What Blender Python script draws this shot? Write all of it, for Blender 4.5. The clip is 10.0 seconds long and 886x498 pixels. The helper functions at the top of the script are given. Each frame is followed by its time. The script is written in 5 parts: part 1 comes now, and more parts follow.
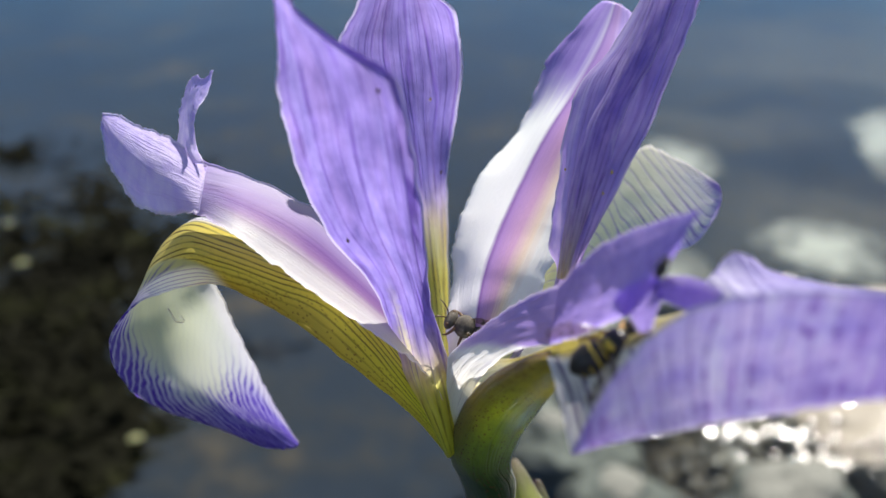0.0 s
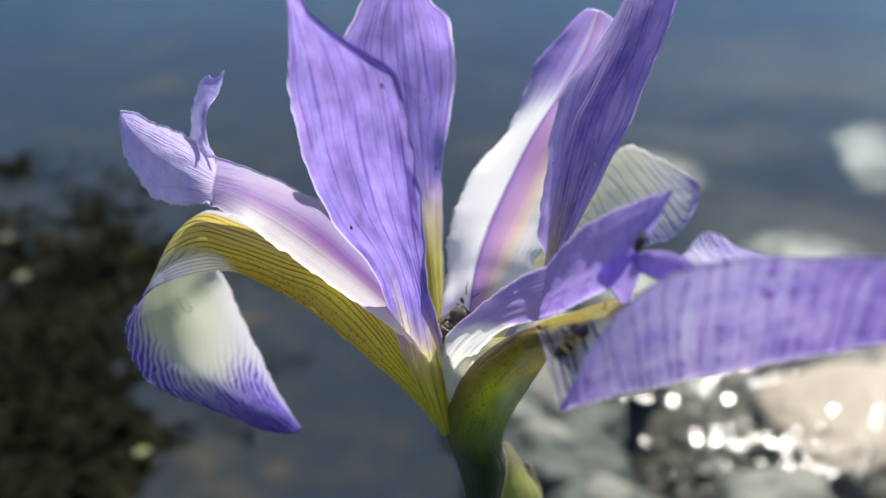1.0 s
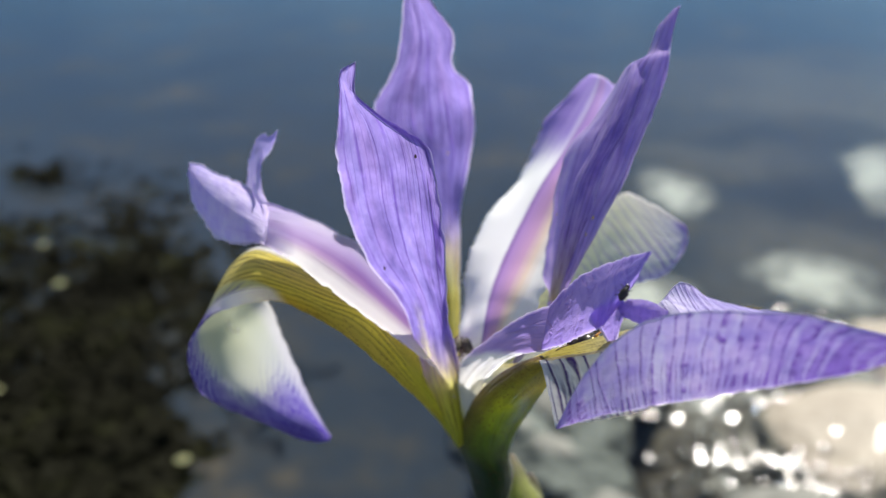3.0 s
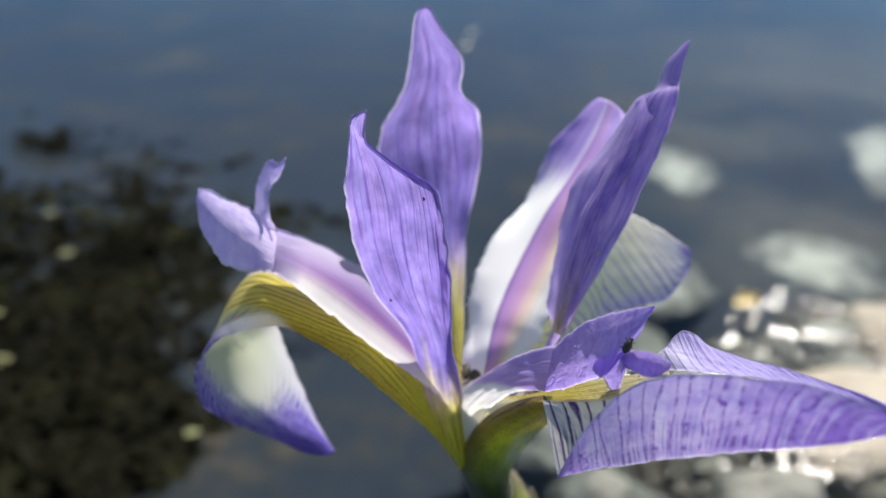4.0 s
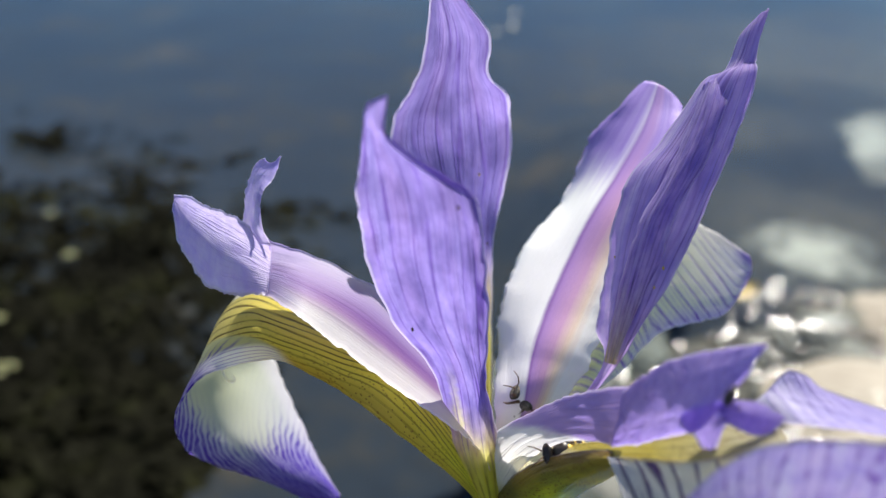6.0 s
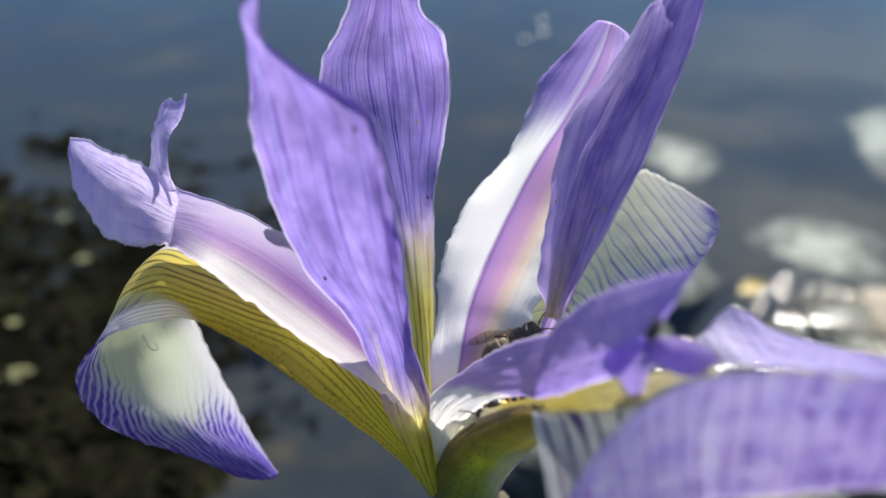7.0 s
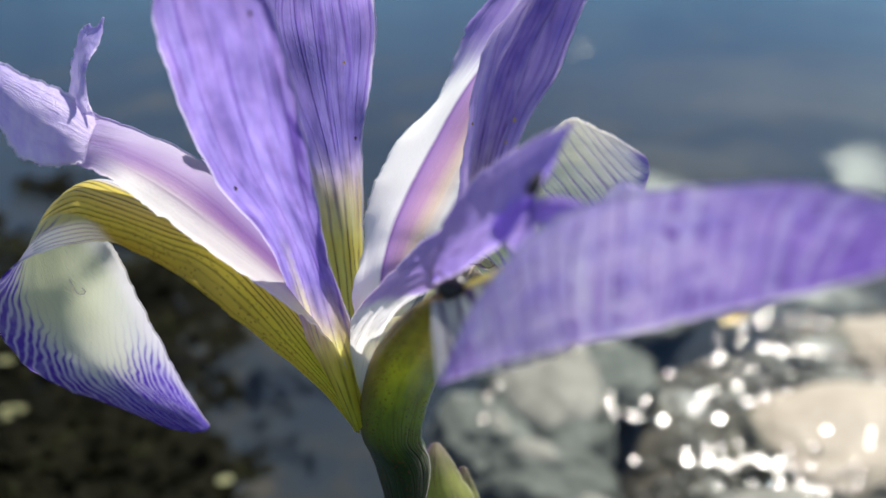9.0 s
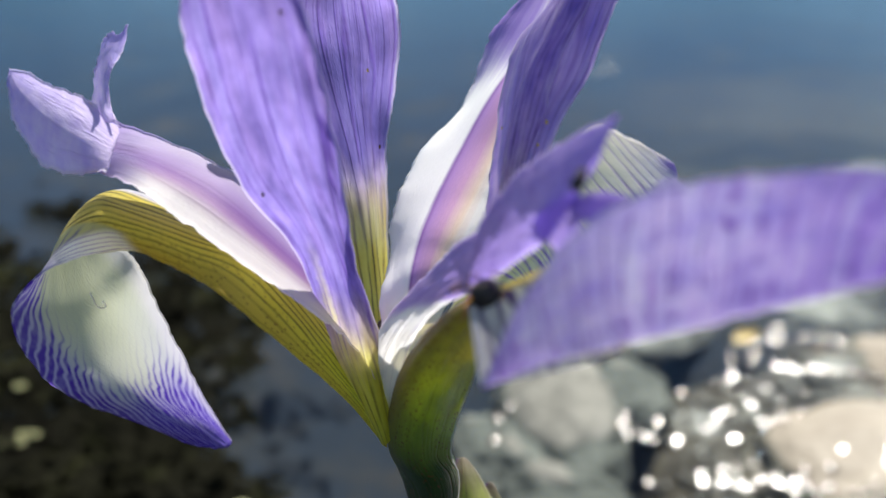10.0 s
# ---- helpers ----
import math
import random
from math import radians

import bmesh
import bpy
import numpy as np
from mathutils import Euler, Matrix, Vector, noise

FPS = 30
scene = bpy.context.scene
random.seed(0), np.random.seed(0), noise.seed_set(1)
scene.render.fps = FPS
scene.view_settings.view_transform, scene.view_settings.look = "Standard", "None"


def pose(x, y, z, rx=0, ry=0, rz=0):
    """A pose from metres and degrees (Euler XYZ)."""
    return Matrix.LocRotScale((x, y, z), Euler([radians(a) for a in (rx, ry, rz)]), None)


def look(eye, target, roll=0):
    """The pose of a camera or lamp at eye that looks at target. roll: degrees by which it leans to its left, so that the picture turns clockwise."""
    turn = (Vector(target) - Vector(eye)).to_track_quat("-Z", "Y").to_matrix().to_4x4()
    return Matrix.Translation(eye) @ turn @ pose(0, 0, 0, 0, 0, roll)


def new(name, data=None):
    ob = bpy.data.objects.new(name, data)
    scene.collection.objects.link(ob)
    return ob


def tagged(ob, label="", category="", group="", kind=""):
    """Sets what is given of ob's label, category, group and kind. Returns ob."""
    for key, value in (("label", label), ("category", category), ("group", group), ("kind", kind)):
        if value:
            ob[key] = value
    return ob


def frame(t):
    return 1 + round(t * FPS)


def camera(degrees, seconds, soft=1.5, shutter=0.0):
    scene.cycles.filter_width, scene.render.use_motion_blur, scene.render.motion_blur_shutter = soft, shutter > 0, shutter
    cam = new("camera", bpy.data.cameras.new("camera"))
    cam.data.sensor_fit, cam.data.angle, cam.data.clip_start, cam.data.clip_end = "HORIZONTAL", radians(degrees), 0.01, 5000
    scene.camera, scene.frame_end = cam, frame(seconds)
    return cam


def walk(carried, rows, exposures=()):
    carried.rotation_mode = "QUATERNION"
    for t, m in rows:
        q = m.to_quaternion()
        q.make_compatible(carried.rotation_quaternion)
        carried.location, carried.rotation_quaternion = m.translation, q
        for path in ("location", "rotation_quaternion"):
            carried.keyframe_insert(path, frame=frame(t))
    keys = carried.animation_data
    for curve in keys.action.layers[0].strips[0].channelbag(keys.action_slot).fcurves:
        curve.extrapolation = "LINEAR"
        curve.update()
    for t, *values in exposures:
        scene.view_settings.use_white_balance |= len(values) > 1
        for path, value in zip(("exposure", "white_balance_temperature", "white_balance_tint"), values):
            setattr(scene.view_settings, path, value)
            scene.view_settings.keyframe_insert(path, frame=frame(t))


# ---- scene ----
cam = camera(55.1, 10.0)
PATH = [
    (0, (0.01818, -0.00575, 0.46394), (-0.2770, 1.7759, -0.3955), -0.06),
    (0.5, (0.01995, -0.00611, 0.46410), (-0.2749, 1.7786, -0.3891), -0.48),
    (1, (0.01835, -0.01279, 0.46403), (-0.2497, 1.7875, -0.3649), 0.21),
    (1.5, (0.01210, -0.02122, 0.46209), (-0.2184, 1.7972, -0.3381), 2.42),
    (2, (0.02227, -0.02656, 0.46507), (-0.2578, 1.7974, -0.3061), 0.74),
    (2.5, (0.02148, -0.02631, 0.47120), (-0.2687, 1.7898, -0.3147), 0.82),
    (2.7, (0.02070, -0.02669, 0.47222), (-0.2758, 1.7867, -0.3175), 0.82),
    (3.8, (0.01610, -0.02246, 0.47945), (-0.2641, 1.7593, -0.3847), 2.05),
    (4, (0.01785, -0.02368, 0.48121), (-0.2703, 1.7539, -0.3890), 2.09),
    (4.5, (0.02005, -0.02598, 0.48305), (-0.2803, 1.7618, -0.3617), 1.61),
    (5, (0.02098, -0.01775, 0.48447), (-0.3034, 1.7548, -0.3832), 0.42),
    (5.2, (0.01395, -0.01383, 0.48149), (-0.2812, 1.7699, -0.3736), 1.31),
    (6.3, (0.01049, -0.00582, 0.47333), (-0.2495, 1.7647, -0.4198), 1.62),
    (6.5, (0.01467, -0.00804, 0.47125), (-0.2662, 1.7729, -0.3944), 1.59),
    (7, (0.01856, -0.00004, 0.46620), (-0.2678, 1.7739, -0.4119), 0.70),
    (7.5, (0.01902, -0.00002, 0.46206), (-0.2517, 1.7691, -0.4307), 1.23),
    (8, (0.02158, -0.00514, 0.46028), (-0.2564, 1.7895, -0.3775), 1.47),
    (8.5, (0.02537, -0.00560, 0.45911), (-0.2381, 1.8041, -0.3507), 1.22),
    (9, (0.02643, -0.00410, 0.45503), (-0.2387, 1.8169, -0.3283), 0.57),
    (9.5, (0.02460, -0.00276, 0.45312), (-0.2484, 1.8243, -0.3132), 0.51),
    (10, (0.02409, -0.00328, 0.45287), (-0.2621, 1.8347, -0.2818), -0.18),
]
walk(cam, [(t, look(eye, target, roll)) for t, eye, target, roll in PATH])
cam.data.dof.use_dof = True
cam.data.dof.focus_distance = 0.092
cam.data.dof.aperture_fstop = 18.5

# ---- light ----
SUN_RISE, SUN_TURN = 56.0, 17.0  # degrees above the horizon, degrees to the right of +y
world = bpy.data.worlds.new("sky")
scene.world = world
world.use_nodes = True
sky = world.node_tree.nodes.new("ShaderNodeTexSky")
sky.sky_type = "NISHITA"
sky.sun_disc = False
sky.sun_elevation = radians(SUN_RISE)
sky.sun_rotation = radians(SUN_TURN)
sky.dust_density = 0.15
sky.ozone_density = 2.6
# thin broken cloud all over the sky
puffs = world.node_tree.nodes.new("ShaderNodeTexNoise")
puffs.inputs["Scale"].default_value, puffs.inputs["Detail"].default_value, puffs.inputs["Roughness"].default_value = 3.4, 5.0, 0.55
cover = world.node_tree.nodes.new("ShaderNodeMapRange")
cover.inputs[1].default_value, cover.inputs[2].default_value, cover.inputs[4].default_value = 0.46, 0.70, 0.5
cloud = world.node_tree.nodes.new("ShaderNodeMix")
cloud.data_type = "RGBA"
grey = world.node_tree.nodes.new("ShaderNodeRGBToBW")
lit = world.node_tree.nodes.new("ShaderNodeMath")
lit.operation = "MULTIPLY"
lit.inputs[1].default_value = 2.2
for a, b in ((world.node_tree.nodes.new("ShaderNodeTexCoord").outputs["Generated"], puffs.inputs["Vector"]), (puffs.outputs["Fac"], cover.inputs[0]), (sky.outputs["Color"], grey.inputs[0]),
             (grey.outputs[0], lit.inputs[0]), (cover.outputs[0], cloud.inputs[0]), (sky.outputs["Color"], cloud.inputs[6]), (lit.outputs[0], cloud.inputs[7]),
             (cloud.outputs[2], world.node_tree.nodes["Background"].inputs["Color"])):
    world.node_tree.links.new(a, b)
world.node_tree.nodes["Background"].inputs["Strength"].default_value = 0.068
sun = new("sun", bpy.data.lights.new("sun", "SUN"))
sun.data.energy = 5.0
sun.data.angle = radians(0.5)
sun.data.color = (1.0, 0.95, 0.86)
sun.matrix_world = pose(0, 0, 3, SUN_RISE - 90, 0, -SUN_TURN)
scene.view_settings.exposure = 0.68


# ---- materials ----
def fresh(name):
    m = bpy.data.materials.new(name)
    m.use_nodes = True
    m.node_tree.nodes.clear()
    return m, m.node_tree


def node(tree, kind, **inputs):
    """A node with its inputs set or linked by name (spaces as underscores) or by number (i0, i1)."""
    n = tree.nodes.new(kind)
    for key, value in inputs.items():
        sock = n.inputs[int(key[1:])] if key[0] == "i" and key[1:].isdigit() else n.inputs[key.replace("_", " ")]
        if isinstance(value, bpy.types.NodeSocket):
            tree.links.new(value, sock)
        else:
            sock.default_value = value
    return n


def calc(tree, op, a, b=0.0, c=0.0):
    n = node(tree, "ShaderNodeMath", i0=a, i1=b, i2=c)
    n.operation = op
    return n.outputs[0]


def spread(tree, value, lo, hi, a=0.0, b=1.0):
    n = node(tree, "ShaderNodeMapRange", i0=value, i1=lo, i2=hi, i3=a, i4=b)
    n.interpolation_type = "SMOOTHSTEP"
    return n.outputs[0]


def ramp(tree, value, stops):
    n = node(tree, "ShaderNodeValToRGB", i0=value)
    e = n.color_ramp.elements
    while len(e) < len(stops):
        e.new(0.5)
    for at, (pos, col) in zip(e, stops):
        at.position = pos
        at.color = (*col, 1) if isinstance(col, tuple) else (col, col, col, 1)
    return n.outputs[0]


def blend(tree, fac, a, b, kind="MIX"):
    n = tree.nodes.new("ShaderNodeMix")
    n.data_type, n.blend_type = "RGBA", kind
    for sock, value in ((n.inputs[0], fac), (n.inputs[6], a), (n.inputs[7], b)):
        if isinstance(value, bpy.types.NodeSocket):
            tree.links.new(value, sock)
        else:
            sock.default_value = (*value, 1) if isinstance(value, tuple) else value
    return n.outputs[2]


def grain(tree, vector, scale, detail=3.0, rough=0.55, stretch=None):
    if stretch:
        m = node(tree, "ShaderNodeMapping", Vector=vector)
        m.inputs["Scale"].default_value = stretch
        vector = m.outputs[0]
    return node(tree, "ShaderNodeTexNoise", Vector=vector, Scale=scale, Detail=detail, Roughness=rough).outputs["Fac"]


def petal_material(name, along, vein, rim=None, veins=(9, 0.35, 0.7), vein_along=((0, 1.0), (1, 1.0)), across=False,
                   through_part=0.68, mottle=0.16, speckle=None, rough=0.55, wander=0.9, unbroken=0.0, comb=False, forks=0.75, claw=None, slant=0.0, sway_by=1.1, soft=0.006, streaks=None, ruck=0.5, fan=0.0, lip=None):
    """Petal skin. along: colours from claw to tip; rim: colour, ramp over the width, ramp over the length;
    veins: how many, how wide, how strong; across: veins run over the width rather than along the petal."""
    m, t = fresh(name)
    uv = node(t, "ShaderNodeTexCoord").outputs["UV"]
    sep = node(t, "ShaderNodeSeparateXYZ", Vector=uv)
    u, v = sep.outputs[0], sep.outputs[1]
    w, l = (v, u) if across else (u, v)
    if slant:  # veins that lean over, more so towards the tip
        w = calc(t, "ADD", w, calc(t, "MULTIPLY", l, calc(t, "ADD", slant, calc(t, "MULTIPLY", v, fan))))
    n1 = grain(t, uv, 3.0, 3, stretch=(1.2, 2.0, 1))
    base = ramp(t, calc(t, "ADD", v, calc(t, "MULTIPLY", calc(t, "SUBTRACT", n1, 0.5), 0.12)), along)
    if rim:
        col, over, length = rim
        jag = grain(t, uv, 1.0, 2, stretch=(3, 46, 1) if not across else (3, 60, 1))
        uu = calc(t, "ADD", u, calc(t, "MULTIPLY", calc(t, "SUBTRACT", jag, 0.5), 0.18))
        base = blend(t, calc(t, "MULTIPLY", ramp(t, uu, over), ramp(t, v, length)), base, col)
    if lip:  # white lower part, narrowing from a height v0 towards the far margin
        col, v0, slope = lip
        line = calc(t, "SUBTRACT", calc(t, "ADD", u, calc(t, "MULTIPLY", calc(t, "SUBTRACT", n1, 0.5), 0.25)), calc(t, "MULTIPLY", calc(t, "SUBTRACT", v, v0), slope))
        base = blend(t, calc(t, "MULTIPLY", spread(t, line, -0.10, 0.14), spread(t, v, 0.04, 0.22)), base, col)
    # veins: thin lines that wander, fork and fade
    stretch = (2.2, 5.0, 1) if not across else (4.0, 3.0, 1)
    bend = calc(t, "MULTIPLY", calc(t, "SUBTRACT", grain(t, uv, 1.0, 2, stretch=stretch), 0.5), wander)
    count, width, strength = veins
    # irregular ridges drawn out along the petal, coarse and fine
    lines = None
    for num, long, wid, amp in ((count, 0.9, width, 1.0), (count * 2.3, 1.7, width * 1.1, 0.42)):
        warped = node(t, "ShaderNodeCombineXYZ", X=calc(t, "ADD", calc(t, "MULTIPLY", w, num), bend), Y=calc(t, "MULTIPLY", l, long), Z=float(num)).outputs[0]
        s = node(t, "ShaderNodeTexNoise", Vector=warped, Scale=1.0, Detail=1.0, Roughness=0.4).outputs["Fac"]
        if comb:  # evenly set veins that sway a little and fork
            sway = calc(t, "MULTIPLY", s, sway_by)
            s = calc(t, "FRACT", calc(t, "ADD", calc(t, "MULTIPLY", w, num), sway))
            amp = amp if num == count else calc(t, "MULTIPLY", spread(t, l, 0.35, 0.75), forks)
            wid = wid * 1.9
        ridge = spread(t, calc(t, "ABSOLUTE", calc(t, "SUBTRACT", s, 0.5)), wid * 0.22, soft)
        fade = spread(t, grain(t, uv, 2.0, 2, stretch=(5, 3, 1)), 0.3, 0.62, unbroken, 1.0)
        line = calc(t, "MULTIPLY", calc(t, "MULTIPLY", ridge, amp), fade)
        lines = line if lines is None else calc(t, "MAXIMUM", lines, line)
    lines = calc(t, "MULTIPLY", lines, ramp(t, l, vein_along))
    base = blend(t, calc(t, "MULTIPLY", lines, strength), base, vein)
    if claw:  # lined claw: how far up, its colour, the lines' colour, how many
        top, skin_col, line_col, num = claw
        sway = calc(t, "MULTIPLY", grain(t, uv, 1.0, 2, stretch=(3, 5, 1)), 1.2)
        s = calc(t, "FRACT", calc(t, "ADD", calc(t, "MULTIPLY", u, num), sway))
        s = spread(t, calc(t, "ABSOLUTE", calc(t, "SUBTRACT", s, 0.5)), 0.20, 0.05)
        s = calc(t, "MULTIPLY", s, spread(t, grain(t, uv, 1.0, 3, stretch=(12, 8, 1)), 0.35, 0.55, 0.25, 0.9))
        low = spread(t, calc(t, "ADD", v, calc(t, "MULTIPLY", bend, 0.06)), top + 0.10, top - 0.08)
        base = blend(t, low, base, blend(t, s, skin_col, line_col))
    if streaks:  # paler tissue raised between the veins
        col, much = streaks
        flow = node(t, "ShaderNodeCombineXYZ", X=calc(t, "ADD", calc(t, "MULTIPLY", w, count * 1.5), bend), Y=calc(t, "MULTIPLY", l, 1.6), Z=7.3).outputs[0]
        rise = node(t, "ShaderNodeTexNoise", Vector=flow, Scale=1.0, Detail=2.0, Roughness=0.5).outputs["Fac"]
        base = blend(t, calc(t, "MULTIPLY", calc(t, "MULTIPLY", spread(t, rise, 0.40, 0.75), calc(t, "MULTIPLY", spread(t, lines, 0.6, 0.0), spread(t, v, claw[0], claw[0] + 0.2) if claw else 1.0)), much), base, col)
    cloud = grain(t, uv, 5.0, 4, stretch=(1.0, 2.5, 1))
    if mottle > 0.3:
        blush = spread(t, grain(t, uv, 1.0, 3, stretch=(5, 4, 1)), 0.45, 0.68, 0.0, 0.18)
        base = blend(t, calc(t, "MULTIPLY", blush, spread(t, v, 0.3, 0.45)), base, (0.44, 0.27, 0.55))
    base = blend(t, mottle, base, ramp(t, cloud, ((0.3, 0.0), (0.7, 1.0))), "OVERLAY")
    if speckle:
        dots = node(t, "ShaderNodeTexVoronoi", Vector=node(t, "ShaderNodeMapping", Vector=uv, Scale=(1.0, speckle[3], 1.0)).outputs[0], Scale=speckle[1]).outputs["Distance"]
        base = blend(t, calc(t, "MULTIPLY", calc(t, "MULTIPLY", spread(t, dots, 0.40, 0.1), spread(t, n1, 0.38, 0.60)), speckle[2]), base, speckle[0])
    # thin pale line at both margins: paler tissue with edge glow painted in
    margin = calc(t, "MULTIPLY", spread(t, calc(t, "ABSOLUTE", calc(t, "SUBTRACT", u, 0.5)), 0.470, 0.494), 0.45)
    base = blend(t, margin, base, (0.90, 0.86, 0.96))
    fine = grain(t, uv, 90.0, 2)
    crinkle = grain(t, uv, 1.0, 3, stretch=(7, 26, 1) if across else (26, 7, 1))
    height = calc(t, "ADD", calc(t, "ADD", calc(t, "MULTIPLY", lines, -0.6), calc(t, "MULTIPLY", fine, 0.35)), calc(t, "MULTIPLY", crinkle, ruck))
    bump = node(t, "ShaderNodeBump", Height=height, Strength=0.55, Distance=0.0004).outputs[0]
    skin = node(t, "ShaderNodeBsdfPrincipled", Base_Color=base, Roughness=rough, Normal=bump)
    skin.inputs["Specular IOR Level"].default_value = 0.35
    skin.inputs["Sheen Weight"].default_value = 0.15
    glow = node(t, "ShaderNodeBsdfTranslucent", Color=base, Normal=bump)
    both = node(t, "ShaderNodeMixShader", i0=through_part, i1=skin.outputs[0], i2=glow.outputs[0])
    node(t, "ShaderNodeOutputMaterial", Surface=both.outputs[0])
    return m


def fall_material():
    """Skin of the arching fall: yellow-green lined claw, pale blade whose violet veins run out to the margin."""
    m, t = fresh("left_fall_skin")
    uv = node(t, "ShaderNodeTexCoord").outputs["UV"]
    sep = node(t, "ShaderNodeSeparateXYZ", Vector=uv)
    u, v = sep.outputs[0], sep.outputs[1]
    wob = calc(t, "SUBTRACT", grain(t, uv, 1.0, 2, stretch=(3, 6, 1)), 0.5)
    claw = ramp(t, v, ((0.0, (0.74, 0.76, 0.07)), (0.22, (0.90, 0.77, 0.08)), (0.45, (0.84, 0.70, 0.11)), (0.56, (0.64, 0.56, 0.20))))
    s = calc(t, "FRACT", calc(t, "ADD", calc(t, "MULTIPLY", u, 12.0), calc(t, "MULTIPLY", wob, 2.2)))
    line = spread(t, calc(t, "ABSOLUTE", calc(t, "SUBTRACT", s, 0.5)), 0.20, 0.07)
    line = calc(t, "MULTIPLY", line, spread(t, grain(t, uv, 1.0, 3, stretch=(16, 12, 1)), 0.36, 0.56, 0.4, 1.0))
    claw = blend(t, calc(t, "MULTIPLY", line, spread(t, u, 0.05, 0.5, 0.45, 0.85)), claw, (0.08, 0.05, 0.012))
    dots = node(t, "ShaderNodeTexVoronoi", Vector=node(t, "ShaderNodeMapping", Vector=uv, Scale=(1.0, 6.0, 1.0)).outputs[0], Scale=24.0).outputs["Distance"]
    brown = calc(t, "MULTIPLY", spread(t, dots, 0.34, 0.1), spread(t, u, 0.55, 0.1, 0.15, 0.75))
    claw = blend(t, calc(t, "MULTIPLY", spread(t, u, 0.30, 0.02), 0.5), claw, (0.46, 0.28, 0.05))
    claw = blend(t, brown, claw, (0.24, 0.11, 0.03))
    blade = ramp(t, v, ((0.55, (0.52, 0.53, 0.28)), (0.70, (0.54, 0.56, 0.45)), (0.86, (0.50, 0.50, 0.56)), (1.0, (0.16, 0.10, 0.50))))
    yellow = calc(t, "MULTIPLY", spread(t, u, 0.2, 0.5), spread(t, u, 0.9, 0.6))
    blade = blend(t, calc(t, "MULTIPLY", yellow, 0.35), blade, (0.54, 0.55, 0.30))
    # veins from the middle to the margin, forked towards it, over a violet flush
    s = calc(t, "ADD", calc(t, "MULTIPLY", v, 44.0), calc(t, "MULTIPLY", u, 16.0))
    s = calc(t, "FRACT", calc(t, "ADD", s, calc(t, "MULTIPLY", grain(t, uv, 1.0, 2, stretch=(5, 14, 1)), 2.4)))
    out = spread(t, calc(t, "ADD", u, calc(t, "MULTIPLY", wob, 0.14)), 0.48, 0.03)
    tip = spread(t, calc(t, "ADD", v, calc(t, "MULTIPLY", wob, 0.10)), 0.76, 0.95)
    edge = calc(t, "MAXIMUM", out, tip)
    flush = calc(t, "MULTIPLY", spread(t, calc(t, "ADD", edge, calc(t, "MULTIPLY", wob, 0.3)), 0.25, 0.95, 0.0, 0.6), spread(t, v, 0.50, 0.58))
    blade = blend(t, flush, blade, (0.28, 0.22, 0.62))
    vein = spread(t, calc(t, "SUBTRACT", calc(t, "ABSOLUTE", calc(t, "SUBTRACT", s, 0.5)), calc(t, "MULTIPLY", edge, 0.36)), 0.16, -0.18)
    broken = spread(t, grain(t, uv, 1.0, 2, stretch=(7, 30, 1)), 0.32, 0.6, 0.65, 1.0)
    amount = calc(t, "MULTIPLY", calc(t, "MULTIPLY", vein, broken), spread(t, edge, 0.0, 0.6, 0.16, 1.0))
    amount = calc(t, "MULTIPLY", amount, spread(t, v, 0.49, 0.54))
    blade = blend(t, amount, blade, (0.07, 0.03, 0.34))
    blade = blend(t, calc(t, "MULTIPLY", spread(t, u, 0.86, 0.97), 0.6), blade, (0.64, 0.60, 0.68))
    shift = calc(t, "SUBTRACT", calc(t, "ADD", v, calc(t, "MULTIPLY", wob, 0.04)), spread(t, u, 0.22, 0.52, 0.0, 0.13))
    base = blend(t, spread(t, shift, 0.455, 0.485), claw, blade)
    # the near margin turns over at the bend: white with fine violet lines
    turned = calc(t, "MULTIPLY", spread(t, u, 0.26, 0.16), calc(t, "MULTIPLY", spread(t, v, 0.44, 0.48), spread(t, v, 0.62, 0.55)))
    s = calc(t, "FRACT", calc(t, "ADD", calc(t, "MULTIPLY", u, 24.0), calc(t, "MULTIPLY", wob, 2.0)))
    thin = calc(t, "MULTIPLY", spread(t, calc(t, "ABSOLUTE", calc(t, "SUBTRACT", s, 0.5)), 0.16, 0.03), 0.8)
    base = blend(t, turned, base, blend(t, thin, (0.92, 0.91, 0.94), (0.34, 0.22, 0.60)))
    far = calc(t, "MULTIPLY", spread(t, u, 0.86, 0.95), calc(t, "MULTIPLY", spread(t, v, 0.39, 0.43), spread(t, v, 0.58, 0.52)))
    base = blend(t, far, base, blend(t, thin, (0.90, 0.89, 0.93), (0.30, 0.18, 0.56)))
    fine = grain(t, uv, 90.0, 2)
    h = calc(t, "ADD", calc(t, "MULTIPLY", calc(t, "MULTIPLY", line, spread(t, shift, 0.485, 0.455)), -0.5), calc(t, "MULTIPLY", fine, 0.4))
    bump = node(t, "ShaderNodeBump", Height=h, Strength=0.5, Distance=0.00025).outputs[0]
    skin = node(t, "ShaderNodeBsdfPrincipled", Base_Color=base, Roughness=0.5, Normal=bump)
    skin.inputs["Specular IOR Level"].default_value = 0.35
    glow = node(t, "ShaderNodeBsdfTranslucent", Color=base, Normal=bump)
    both = node(t, "ShaderNodeMixShader", i0=0.62, i1=skin.outputs[0], i2=glow.outputs[0])
    node(t, "ShaderNodeOutputMaterial", Surface=both.outputs[0])
    return m


